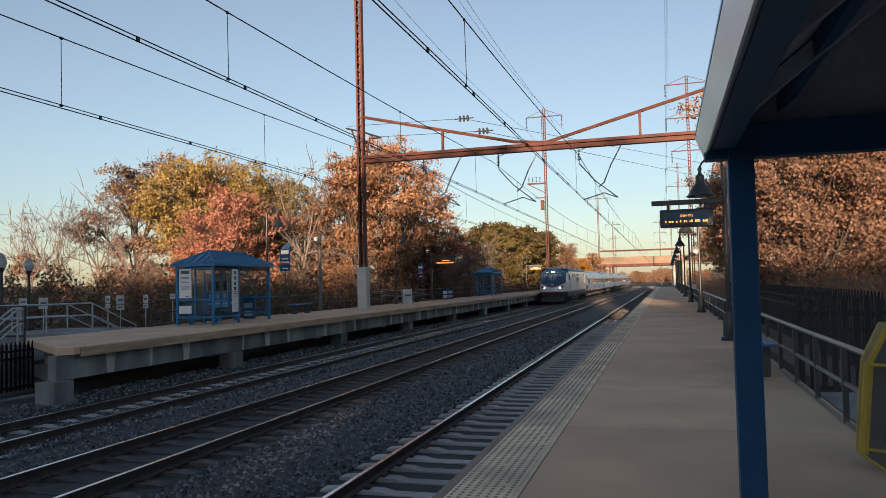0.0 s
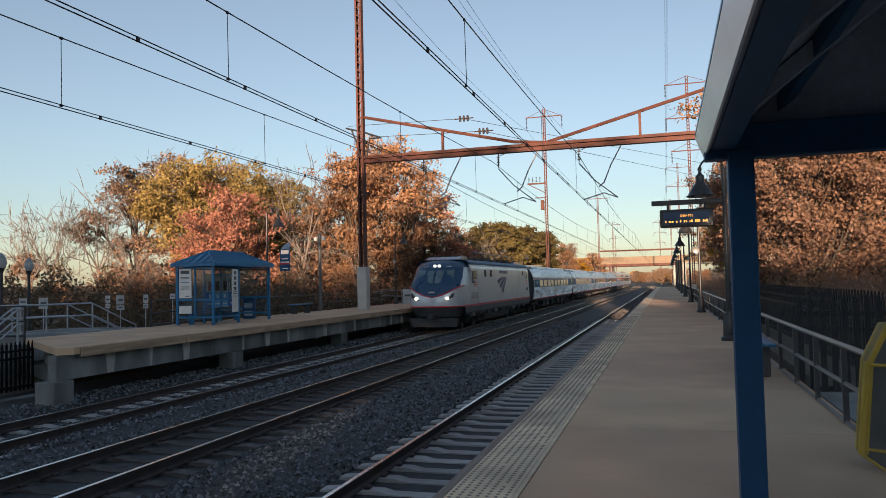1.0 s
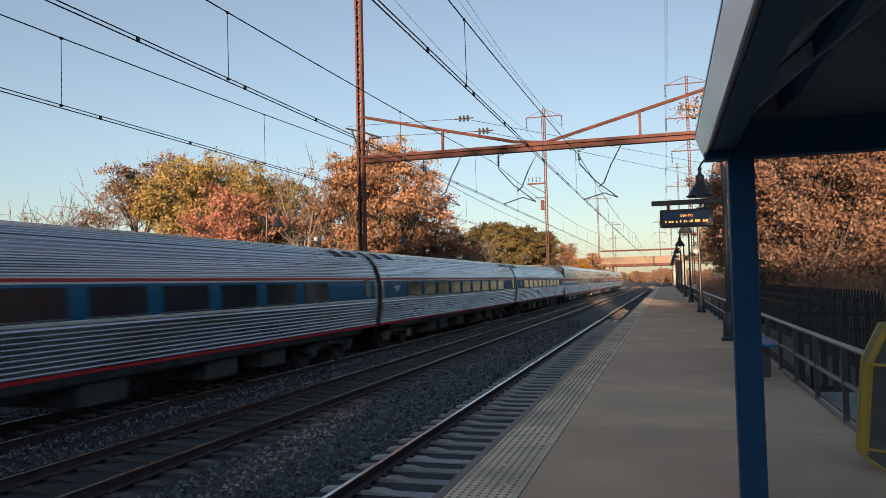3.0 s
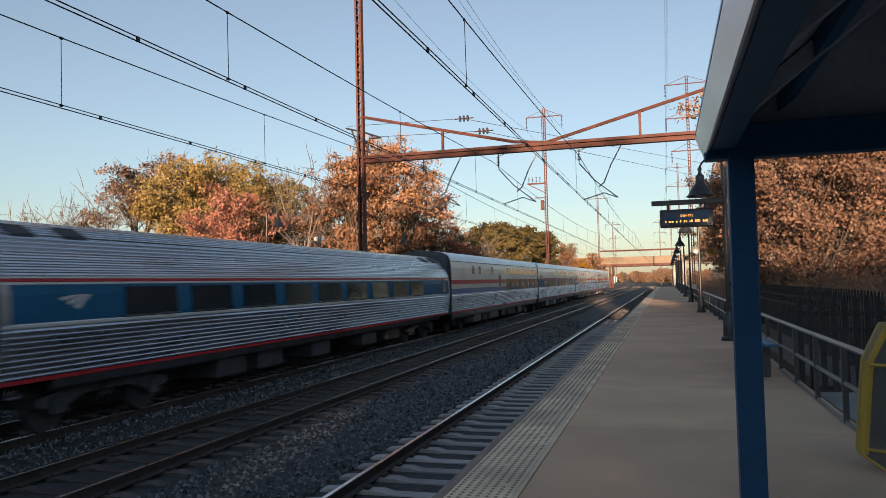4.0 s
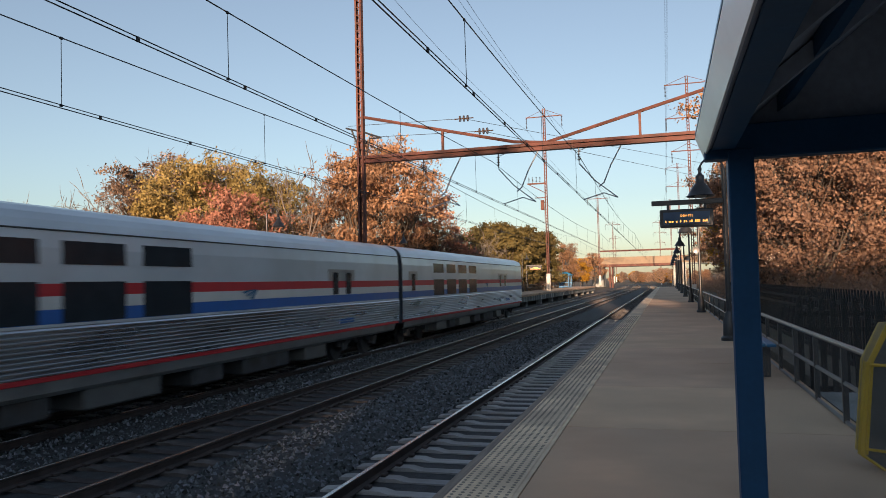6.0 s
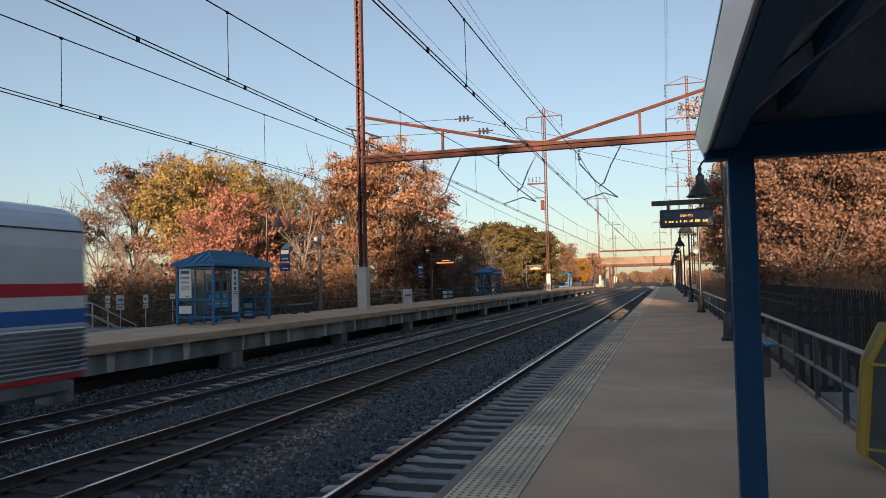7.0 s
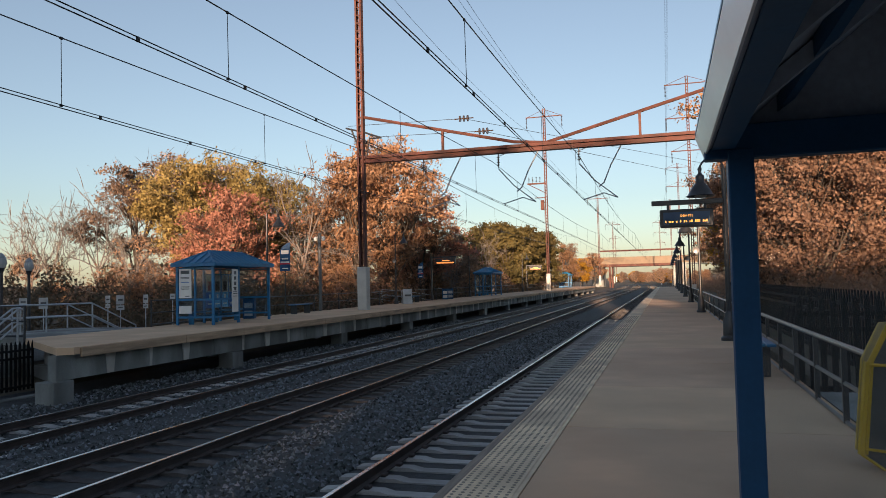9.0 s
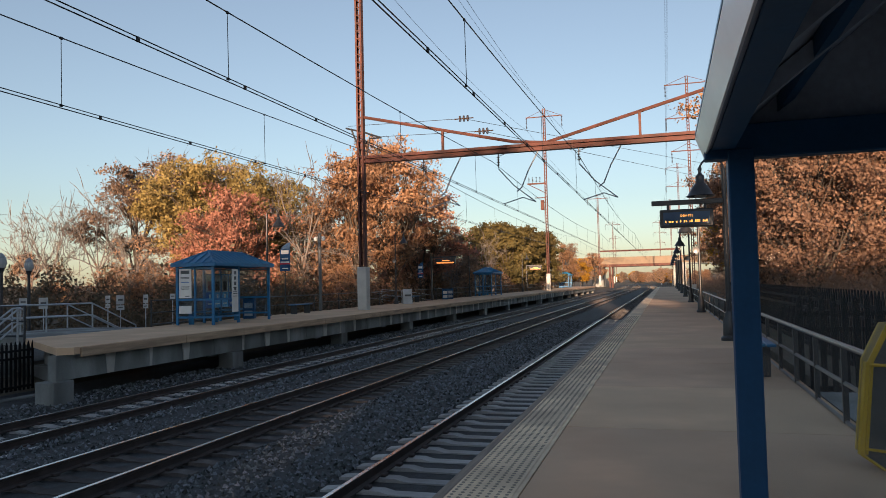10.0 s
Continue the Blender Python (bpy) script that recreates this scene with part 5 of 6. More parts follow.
# near platform
lamp = bell_lamp(-0.46)
lamp.matrix_basis = pose(1.2, 16.35, 0)
for y in (4.45, 29.4, 41.5, 53.6, 65.8, 78.0, 90.2, 102.4):
    copy_thing(lamp, pose(1.2, y, 0))
RAILS = [(0.68, 0.026), (0.35, 0.02), (0.01, 0.02)]
railing(1.47, 4.73, 17.73, 0.68, RAILS, "black steel railing with round rails toned light for wear and sky sheen", 1.3, rail_material=M_WORN_SHEEN)
railing(1.47, 18.9, 115.5, 0.68, RAILS, "long black steel platform railing", 2.43, rail_material=M_WORN_SHEEN)
led_sign()


def speaker(x, y, z, lean):
    t = thing("loudspeaker", pose(x, y, z), "grey horn loudspeaker on a black lamp post", "loudspeaker")
    bm = B()
    lathe(bm, [(0.03, 0), (0.05, 0.12), (0.12, 0.22), (0.13, 0.23), (0.1, 0.21)], (0, 0, 0), 12)
    bmesh.ops.rotate(bm, verts=bm.verts, matrix=Matrix.Rotation(radians(lean), 3, "X"))
    part("horn", bm, M_STEEL_D, t, smooth=True)
    part("bracket", box(B(), -0.02, 0.1, -0.02, 0.02, -0.02, 0.02), M_BLACK, t)


speaker(1.08, 29.3, 2.35, 100)
speaker(1.08, 41.4, 2.35, 100)
speaker(-17.3, 46.7, 2.9, 100)


def bench(m):
    t = thing("bench", m, "blue plank bench on black legs by the railing", "bench")
    for i in range(3):
        part("plank", box(B(), i * 0.13 - 0.2, i * 0.13 - 0.085, -0.9, 0.9, 0.40, 0.44, 0.008), M_BLUE, t)
    for y in (-0.7, 0.7):
        part("leg", box(B(), -0.16, 0.12, y - 0.03, y + 0.03, 0, 0.4, 0.004), M_BLACK, t)


bench(pose(1.13, 11.2, 0))


def picket_fence(m, length, n, label):
    t = thing("picket_fence", m, label, "fence", "black picket fences")
    me = None
    for i in range(n):
        x = length * i / (n - 1)
        if me is None:
            bm = B()
            prism(bm, [(-0.035, 0), (0.035, 0), (0.035, 1.2), (0.0, 1.29), (-0.035, 1.2)], "y", -0.012, 0.012)
            me = mesh_of("picket", bm, M_FENCE)
        o = new("picket", me)
        o.parent, o.matrix_basis = t, pose(x, 0, 0)
    for z in (0.1, 0.85, 1.05):
        part("rail", box(B(), 0, length, 0.014, 0.04, z - 0.03, z + 0.03), M_FENCE, t)
    return t


picket_fence(pose(1.62, 10.5, -0.24), 6.6, 52, "black steel picket fence with pointed tops")
picket_fence(pose(2.9, 10.6, -0.24, 0, 0, 90), 30.0, 150, "long black steel picket fence behind the railing")


tagged(raw("gravel_strip", [(1.75, 2.0, -0.16), (7.0, 2.0, -0.16), (7.0, 10.35, -0.16), (1.75, 10.35, -0.16)], [(0, 1, 2, 3)], M_CONC), "pale grey gravel path behind the railing", "path", kind="structure")


def access_board():
    """A yellow-framed dark board stowed upright by the railing."""
    t = thing("stowed_ramp", pose(1.37, 5.62, 0, 0, 0, 0), "yellow-edged dark folding boarding ramp stowed upright", "boarding ramp")
    out = [(-0.16, 0.10), (-0.02, 0.0), (0.62, 0.0), (0.62, 0.97), (0.02, 0.97), (-0.1, 0.72)]
    part("panel", prism(B(), out, "y", 0.02, 0.16), M_GREY, t, "dark grey ribbed panel")
    bm = B()
    ring = [(x, 0.01, z) for x, z in out]
    tube(bm, [ring[5], ring[0]], 0.025, 6)
    prism(bm, [(-0.16, 0.10), (-0.122, 0.10), (-0.062, 0.72), (-0.1, 0.72)], "y", 0.0, 0.2)
    prism(bm, [(-0.1, 0.72), (-0.062, 0.72), (0.06, 0.97), (0.02, 0.97)], "y", 0.0, 0.2)
    tube(bm, [ring[0], ring[1], ring[2]], 0.012, 6)
    tube(bm, [(-0.1, 0.0, 0.70), (0.62, 0.0, 0.66)], 0.012, 6)
    tube(bm, [(-0.15, 0.0, 0.14), (0.62, 0.0, 0.06)], 0.01, 6)
    tube(bm, [(0.02, 0.0, 0.02), (0.05, 0.0, 0.9)], 0.008, 6)
    part("yellow_frame", bm, M_YELLOW, t, "chipped yellow frame")
    part("handle", tube(B(), [(0.05, 0.0, 0.55), (0.1, -0.05, 0.8), (0.25, -0.05, 0.85)], 0.012, 6), M_GALV, t)


access_board()


def near_canopy():
    """The blue steel shelter that the view looks out of: post, header, pane, dark roof with a bright edge."""
    t = thing("near_shelter", pose(0, 0, 0), "dark blue steel platform shelter with a bright metal roof edge", "shelter")
    y = 3.9
    part("post", box(B(), 0.305, 0.425, y - 0.06, y + 0.06, 0.0, 1.93, 0.006), M_NAVY, t, "blue painted square steel post")
    part("base_plate", box(B(), 0.26, 0.47, y - 0.11, y + 0.11, 0.0, 0.012), M_NAVY, t)
    part("post", box(B(), 1.4, 1.5, y - 0.05, y + 0.05, 0.0, 1.93, 0.006), M_NAVY, t)
    part("header", box(B(), 0.20, 1.6, y - 0.05, y + 0.05, 1.885, 2.05, 0.006), M_NAVY, t)
    part("pane", box(B(), 0.43, 1.39, y - 0.005, y + 0.005, 0.12, 1.885), M_GLASS_N, t, "hazy scuffed clear pane")
    # sloped underside, from the low eave up to the ridge
    y0, y1 = -2.4, 4.0
    part("soffit", prism(B(), [(0.215, 1.925), (1.0, 2.55), (1.75, 1.95), (1.75, 2.02), (1.0, 2.62), (0.2, 2.0)], "y", y0, y1 - 0.06), M_SOFFIT, t, "dark roof underside")
    part("gable", prism(B(), [(0.21, 1.93), (1.75, 1.93), (1.0, 2.6)], "y", y1 - 0.055, y1), M_SOFFIT, t)
    part("eave_beam", prism(B(), [(0.235, 1.93), (0.34, 1.93), (0.34, 2.02), (0.235, 1.95)], "y", y0, y1 - 0.06), M_NAVY, t)
    for yy in (-1.2, 0.4, 1.3, 2.2, 3.0):
        part("rafter", prism(B(), [(0.34, 1.94), (1.0, 2.46), (1.0, 2.54), (0.3, 1.985)], "y", yy, yy + 0.07), M_SOFFIT, t)
    part("purlin", prism(B(), [(0.55, 2.11), (0.63, 2.17), (0.63, 2.25), (0.55, 2.19)], "y", y0, y1 - 0.06), M_NAVY, t)
    part("edge_trim", prism(B(), [(0.205, 1.915), (0.213, 1.915), (0.213, 1.99), (0.17, 2.025), (0.165, 2.02)], "y", y0, y1), M_FASCIA, t, "bright reflective metal roof edge")
    part("roof_sheet", prism(B(), [(0.165, 2.03), (0.165, 2.045), (1.0, 2.72), (1.85, 2.04), (1.85, 2.025), (1.0, 2.7)], "y", y0, y1), M_ROOF, t)


near_canopy()

# far platform
shelter(pose(-15.62, 23.3, 0), 3.9, 1.5, "blue steel waiting shelter with posters on the far platform", True)
shelter(pose(-15.9, 69.0, 0), 4.2, 1.6, "small blue waiting shelter further along the platform", False)
shelter(pose(-15.75, 126.0, 0), 4.2, 1.6, "distant blue waiting shelter", False)
lampf = bell_lamp(0.6, 1.05)
lampf.matrix_basis = pose(-17.4, 30.2, 0)
for y in (47.0, 66.5, 93.0, 112.0, 131.0):
    copy_thing(lampf, pose(-17.4, y, 0))
railing(-17.55, 26.0, 148.0, 0.88, [(0.86, 0.022), (0.46, 0.018)], "black two-rail fence along the back of the platform", 3.05)
railing(-17.55, 22.4, 25.4, 0.95, [(0.93, 0.022), (0.5, 0.018), (0.08, 0.03)], "black steel railing behind the waiting shelter", 1.5)
railing(17.0, -20.6, -17.6, 0.95, [(0.93, 0.022), (0.5, 0.018), (0.08, 0.04)], "black steel railing at the platform's end", 1.0, axis="x")


def flag_sign(m, label, big):
    t = thing("station_sign", m, label, "sign")
    part("pole", tube(B(), [(0, 0, 0), (0, 0, 2.2)], 0.03, 8), M_BLACK, t)
    bm = B()
    prism(bm, [(-0.24, 2.05), (0.24, 2.05), (0.24, 3.4), (0.1, 3.36), (-0.1, 3.22), (-0.24, 3.0)], "y", -0.03, 0.03)
    b = part("board", bm, M_NAVY, t, "navy sign board with curved top")
    part("white_mark", box(B(), -0.18, 0.18, -0.036, -0.031, 2.85, 3.03), M_WHITE, b)
    part("red_band", box(B(), -0.24, 0.24, -0.036, -0.031, 2.36, 2.42), M_TRED, b)
    part("white_mark", box(B(), -0.2, 0.2, -0.036, -0.031, 2.44, 2.5), M_WHITE, b)
    part("print", box(B(), -0.15, 0.15, -0.036, -0.031, 2.6, 2.66), M_WHITE, b)
    part("print", box(B(), -0.15, 0.15, -0.036, -0.031, 2.15, 2.2), M_WHITE, b)


flag_sign(pose(-17.2, 31.5, 0, 0, 0, 12), "navy blue station name flag sign on a pole", True)
flag_sign(pose(-17.3, 52.0, 0) @ Matrix.Scale(0.85, 4), "small navy station sign on a pole", False)


def camera_pole(m):
    t = thing("camera_pole", m, "grey steel pole with white security cameras", "security camera")
    part("pole", tube(B(), [(0, 0, 0), (0, 0, 4.1)], 0.09, 10, 0.08), M_POLE, t, smooth=True)
    for x in (-0.22, 0.22):
        part("arm", tube(B(), [(0, 0, 3.9), (x, 0, 3.9)], 0.02, 6), M_WHITE, t)
        part("camera_dome", lathe(B(), [(0.05, 0.1), (0.1, 0.05), (0.1, -0.05), (0.06, -0.12), (0.01, -0.14)], (x, 0, 3.82), 12), M_WHITE, t)


camera_pole(pose(-17.5, 35.8, 0))


def platform_bench(m):
    t = thing("bench", m, "blue slatted platform bench by the railing", "bench")
    part("seat", box(B(), -0.2, 0.2, -0.9, 0.9, 0.42, 0.46, 0.01), M_BLUE, t)
    part("leg", box(B(), -0.15, 0.15, -0.7, -0.64, 0, 0.42), M_BLACK, t)
    part("leg", box(B(), -0.15, 0.15, 0.64, 0.7, 0, 0.42), M_BLACK, t)


platform_bench(pose(-17.0, 32.6, 0))
platform_bench(pose(-17.0, 49.5, 0))


def far_display(m):
    t = thing("information_display", m, "black LED passenger display on the far platform", "display sign")
    part("post", box(B(), -0.06, 0.06, -0.06, 0.06, 0, 3.4), M_BLACK, t)
    part("arm", box(B(), 0, 2.0, -0.05, 0.05, 3.25, 3.37), M_BLACK, t)
    c = part("case", box(B(), 0.35, 1.95, -0.12, 0.12, 2.75, 3.2, 0.02), M_BLACK, t)
    part("amber_row", box(B(), 0.45, 1.85, -0.13, -0.122, 2.82, 2.92), M_AMBER_DIM, c, "row of amber LED marks")
    part("amber_row", box(B(), 0.9, 1.5, -0.13, -0.122, 3.0, 3.08), M_AMBER_DIM, c)


far_display(pose(-17.4, 55.0, 0))
far_display(pose(-17.4, 96.0, 0))


def board_sign(m):
    t = thing("sandwich_board", m, "white folding notice board standing on the platform", "sign")
    for k, a in (("front_leaf", 14), ("back_leaf", -14)):
        bm = B()
        box(bm, -0.3, 0.3, -0.012, 0.012, -1.0, 0.0, 0.006)
        bmesh.ops.rotate(bm, verts=bm.verts, matrix=Matrix.Rotation(radians(a), 3, "X"))
        bmesh.ops.translate(bm, verts=bm.verts, vec=(0, 0, 0.97))
        leaf = part(k, bm, M_SIGN, t)
    part("print", box(B(), -0.2, 0.2, -0.24, -0.2, 0.5, 0.62), M_GREY, leaf)


board_sign(pose(-16.4, 46.4, 0, 0, 0, 30))


def litter_bin(m):
    t = thing("litter_bin", m, "dark platform litter bin with white notices", "litter bin")
    part("body", box(B(), -0.24, 0.24, -0.24, 0.24, 0.0, 0.85, 0.03), M_NAVY, t)
    part("lid", box(B(), -0.26, 0.26, -0.26, 0.26, 0.85, 0.93, 0.03), M_BLACK, t)
    for z in (0.12, 0.45):
        part("notice", box(B(), -0.17, 0.17, -0.249, -0.243, z, z + 0.22), M_SIGN, t)


litter_bin(pose(-17.0, 28.0, 0, 0, 0, 20))
litter_bin(pose(-17.1, 57.5, 0, 0, 0, 20))
litter_bin(pose(-17.1, 59.0, 0, 0, 0, 20))


# ramp, stairs and car park at the end of the far platform
def ramp_rail(m, pts, label):
    """A galvanised tube handrail through points, with posts."""
    t = thing("ramp_railing", m, label, "railing", "galvanised ramp railings")
    for k, dz in (("handrail", 0.0), ("midrail", -0.42)):
        part(k, tube(B(), [(x, y, z + dz) for x, y, z in pts], 0.028, 8), M_GALV, t)
    for x, y, z in pts:
        part("post", tube(B(), [(x, y, z), (x, y, z - 1.0)], 0.028, 8), M_GALV, t)
    return t


ramp_rail(pose(0, 0, 0), [(-20.0, 18.2, 0.92), (-20.0, 20.2, 0.90), (-20.0, 22.3, 0.88), (-20.0, 24.6, -0.05)], "galvanised tube railing along the ramp")
ramp_rail(pose(0, 0, 0), [(-21.4, 18.0, 0.9), (-21.4, 22.6, 0.85), (-21.4, 25.2, -0.2)], "galvanised tube railing on the ramp's far side")
ramp_rail(pose(0, 0, 0), [(-17.75, 13.9, -0.95), (-17.75, 15.4, -0.15), (-17.75, 16.9, 0.84), (-17.75, 17.15, 0.86)], "galvanised tube handrail on the platform stairs")
ramp_rail(pose(0, 0, 0), [(-18.9, 14.6, -0.95), (-18.9, 16.2, -0.15), (-18.9, 17.8, 0.84), (-18.9, 18.1, 0.86)], "galvanised tube handrail beside the stairs")
ramp_rail(pose(0, 0, 0), [(-19.2, 49.0, 0.95), (-19.2, 53.0, 0.8), (-19.2, 57.0, 0.55), (-19.2, 61.0, 0.3)], "galvanised tube railing on a second ramp")
ramp_rail(pose(0, 0, 0), [(-20.4, 49.0, 0.85), (-20.4, 53.5, 0.5), (-20.4, 58.0, 0.2)], "galvanised tube railing on a second ramp")
tagged(raw("ramp", [(-21.4, 17.5, -0.02), (-17.75, 17.5, -0.02), (-17.75, 22.6, -0.02), (-21.4, 22.6, -0.02), (-21.4, 27.5, -1.0), (-19.9, 27.5, -1.0), (-19.9, 22.6, -0.02), (-21.4, 17.5, -0.22), (-17.75, 17.5, -0.22), (-17.75, 22.6, -0.22), (-21.4, 22.6, -0.22), (-21.4, 27.5, -1.2), (-19.9, 27.5, -1.2), (-19.9, 22.6, -0.22)],
           [(0, 1, 2, 6, 3), (3, 6, 5, 4), (7, 10, 13, 9, 8), (10, 11, 12, 13), (0, 7, 8, 1), (1, 8, 9, 2), (2, 9, 13, 6), (6, 13, 12, 5), (5, 12, 11, 4), (4, 11, 10, 3), (3, 10, 7, 0)], M_CONC), "concrete access ramp down from the platform", "ramp", kind="structure")


def steps():
    t = thing("stairs", pose(-18.4, 17.0, 0, 0, 0, 0), "concrete steps down from the platform's end", "stairs", kind="structure")
    for i in range(6):
        part("step", box(B(), -0.9, 0.9, -0.29 * (i + 1), -0.29 * i, -0.17 * (i + 1) - 0.5, -0.17 * (i + 1), 0.01), M_CONC, t)


steps()
gate = picket_fence(pose(-16.5, 16.2, -1.26, 0, 0, -90), 5.4, 40, "black steel picket gate at the platform's end")


def acorn_lamp(m, label):
    t = thing("car_park_lamp", m, label, "street lamp", "car park lamps")
    part("pole", tube(B(), [(0, 0, 0), (0, 0, 3.2)], 0.07, 10, 0.055), M_BLACK, t)
    part("collar", lathe(B(), [(0.07, 3.1), (0.1, 3.2), (0.12, 3.25)], n=12), M_BLACK, t)
    part("globe", lathe(B(), [(0.11, 3.25), (0.16, 3.36), (0.17, 3.42), (0.14, 3.56), (0.08, 3.6)], n=16), M_SIGN, t, "ribbed pale lantern globe", smooth=True)
    part("cap", lathe(B(), [(0.15, 3.56), (0.10, 3.66), (0.02, 3.74)], n=12), M_STEEL_D, t)


acorn_lamp(pose(-23.2, 22.6, -1.1), "black car park lamp with a ribbed lantern")
acorn_lamp(pose(-20.9, 19.25, -1.1), "black car park lamp with a lantern globe")


def parking_sign(m, w, h, plates):
    t = thing("parking_sign", m, "small white parking sign on a thin steel post", "sign", "car park signs")
    part("post", tube(B(), [(0, 0, -0.2), (0, 0, 1.9)], 0.022, 6), M_GALV, t)
    z = 2.1
    for k in range(plates):
        hh = h if k == 0 else h * 0.5
        p = part("plate", box(B(), -w / 2, w / 2, -0.035, -0.025, z - hh, z), M_SIGN, t)
        part("print", box(B(), -w * 0.3, w * 0.3, -0.039, -0.036, z - hh * 0.6, z - hh * 0.4), M_GREY, p)
        z -= hh + 0.04


for x, y, w, h, k in ((-24, 24.1, 0.34, 0.45, 1), (-24, 28.5, 0.34, 0.42, 2), (-24, 27.7, 0.2, 0.34, 2), (-23.5, 29.6, 0.22, 0.4, 2), (-23.5, 31.6, 0.25, 0.25, 1), (-24.5, 23.6, 0.3, 0.3, 1)):
    parking_sign(pose(x, y, -1.0, 0, 0, 35), w, h, k)
tagged(raw("car_park", [(-60, 5, -0.97), (-20.2, 5, -0.97), (-20.2, 33, -0.97), (-60, 33, -0.97)], [(0, 1, 2, 3)], M_BALLAST), "dark asphalt car park beyond the platform", "car park", kind="structure")


# ---- far end: bridge, building, car ----
def road_bridge():
    t = thing("road_bridge", pose(-8, 230, 0), "weathered concrete road bridge over the railway", "bridge")
    part("parapet", box(B(), -34, 34, -0.3, 0.3, 5.75, 7.9, 0.05), M_TAN, t, "tan sunlit concrete parapet")
    part("girder", box(B(), -11, 11, -0.5, 8, 5.0, 5.75), M_RUST, t, "dark steel girder")
    part("deck", box(B(), -34, 34, 0, 8, 5.3, 5.6), M_CONC, t)
    for x in (-10.8, 10.6):
        part("abutment", box(B(), x - (3 if x < 0 else 0.6), x + (0.6 if x < 0 else 3), 0, 8, -2, 5.3), M_CONC, t, "concrete abutment")
    for x in (-8.4, -7.6):
        part("column", box(B(), x - 0.25, x + 0.25, 1, 1.5, -2, 5.0), M_RUST, t)


road_bridge()


def shed():
    # plain block standing in for a narrow sunlit upright; lid and door are added
    t = thing("trackside_cabinet", pose(2.4, 150, -1.62), "narrow pale upright block by the track, lit by low sun", "cabinet")
    part("body", box(B(), -0.6, 0.6, 0, 1.6, 0, 6.2, 0.04), M_TAN, t)
    part("lid", box(B(), -0.7, 0.7, -0.1, 1.7, 6.2, 6.4, 0.04), M_STEEL_D, t)
    part("door", box(B(), -0.45, 0.45, -0.05, -0.003, 0.4, 2.4), M_GREY, t)


shed()

# ---- woodland ----
proto = {
    "olive": crown_tree("maple_tree", 11, 11.0, 4.9, 0.30, 17, 15, 84, 0.088, "olive", "broad domed maple tree with olive and golden leaves"),
    "purple": crown_tree("oak_tree", 14, 11.0, 3.6, 0.30, 12, 13, 54, 0.085, "brown", "open-crowned oak tree with dull brown leaves", bare=0.12),
    "red": crown_tree("red_maple", 22, 9.0, 3.7, 0.24, 13, 12, 54, 0.08, "red", "maple tree in red autumn leaf", bare=0.2),
    "orange": crown_tree("oak_tree", 33, 11.0, 3.6, 0.26, 15, 13, 66, 0.084, "orange", "tall tree with orange autumn leaves and sky gaps", bare=0.08),
    "orange2": crown_tree("oak_tree", 37, 10.0, 3.0, 0.24, 12, 12, 58, 0.084, "orange", "tree with thinning orange autumn leaves", bare=0.15),
    "brown": crown_tree("oak_tree", 44, 10.0, 3.2, 0.26, 12, 12, 58, 0.084, "brown", "oak tree with brown autumn leaves", bare=0.1),
    "green": crown_tree("evergreen_oak", 55, 9.0, 3.7, 0.2, 14, 13, 48, 0.15, "green", "dark olive-green tree by the railway"),
    "gold": crown_tree("birch_tree", 66, 9.0, 2.7, 0.22, 11, 12, 46, 0.13, "gold", "tree with bright golden leaves"),
    "bank_orange": crown_tree("bank_tree", 91, 9.0, 3.2, 0.16, 17, 16, 84, 0.062, "russet", "young tree with russet leaves on the bank", spray=0.45),
    "bank_brown": crown_tree("bank_tree", 92, 10.0, 3.4, 0.16, 17, 16, 80, 0.062, "brown", "young tree with brown leaves on the bank", spray=0.45),
    "far_orange": crown_tree("distant_tree", 81, 10.0, 4.0, 0.15, 12, 9, 16, 0.32, "orange", "distant orange autumn tree", spray=0.8),
    "far_brown": crown_tree("distant_tree", 82, 10.0, 4.0, 0.15, 12, 9, 16, 0.32, "brown", "distant brown autumn tree", spray=0.8),
    "far_gold": crown_tree("distant_tree", 83, 9.0, 3.6, 0.15, 12, 9, 16, 0.3, "gold", "distant golden autumn tree", spray=0.8),
    "bare": crown_tree("bare_tree", 77, 9.0, 3.0, 0.28, 9, 8, 0, 0.1, "brown", "leafless grey tree with fine branches", bark=M_TWIG, bare=1.0),
    "bare2": crown_tree("bare_tree", 79, 10.0, 2.6, 0.26, 10, 9, 14, 0.085, "orange", "nearly leafless tree with a few orange leaves", bark=M_TWIG, bare=0.75),
}
used = set()


def plant(kind, x, y, scale, turn=0.0, z=None):
    m = pose(x, y, ground_height(x, y) if z is None else z, 0, 0, turn) @ Matrix.Diagonal((scale, scale, scale, 1))
    if kind in used:
        copy_thing(proto[kind], m)
    else:
        proto[kind].matrix_basis = m
        used.add(kind)


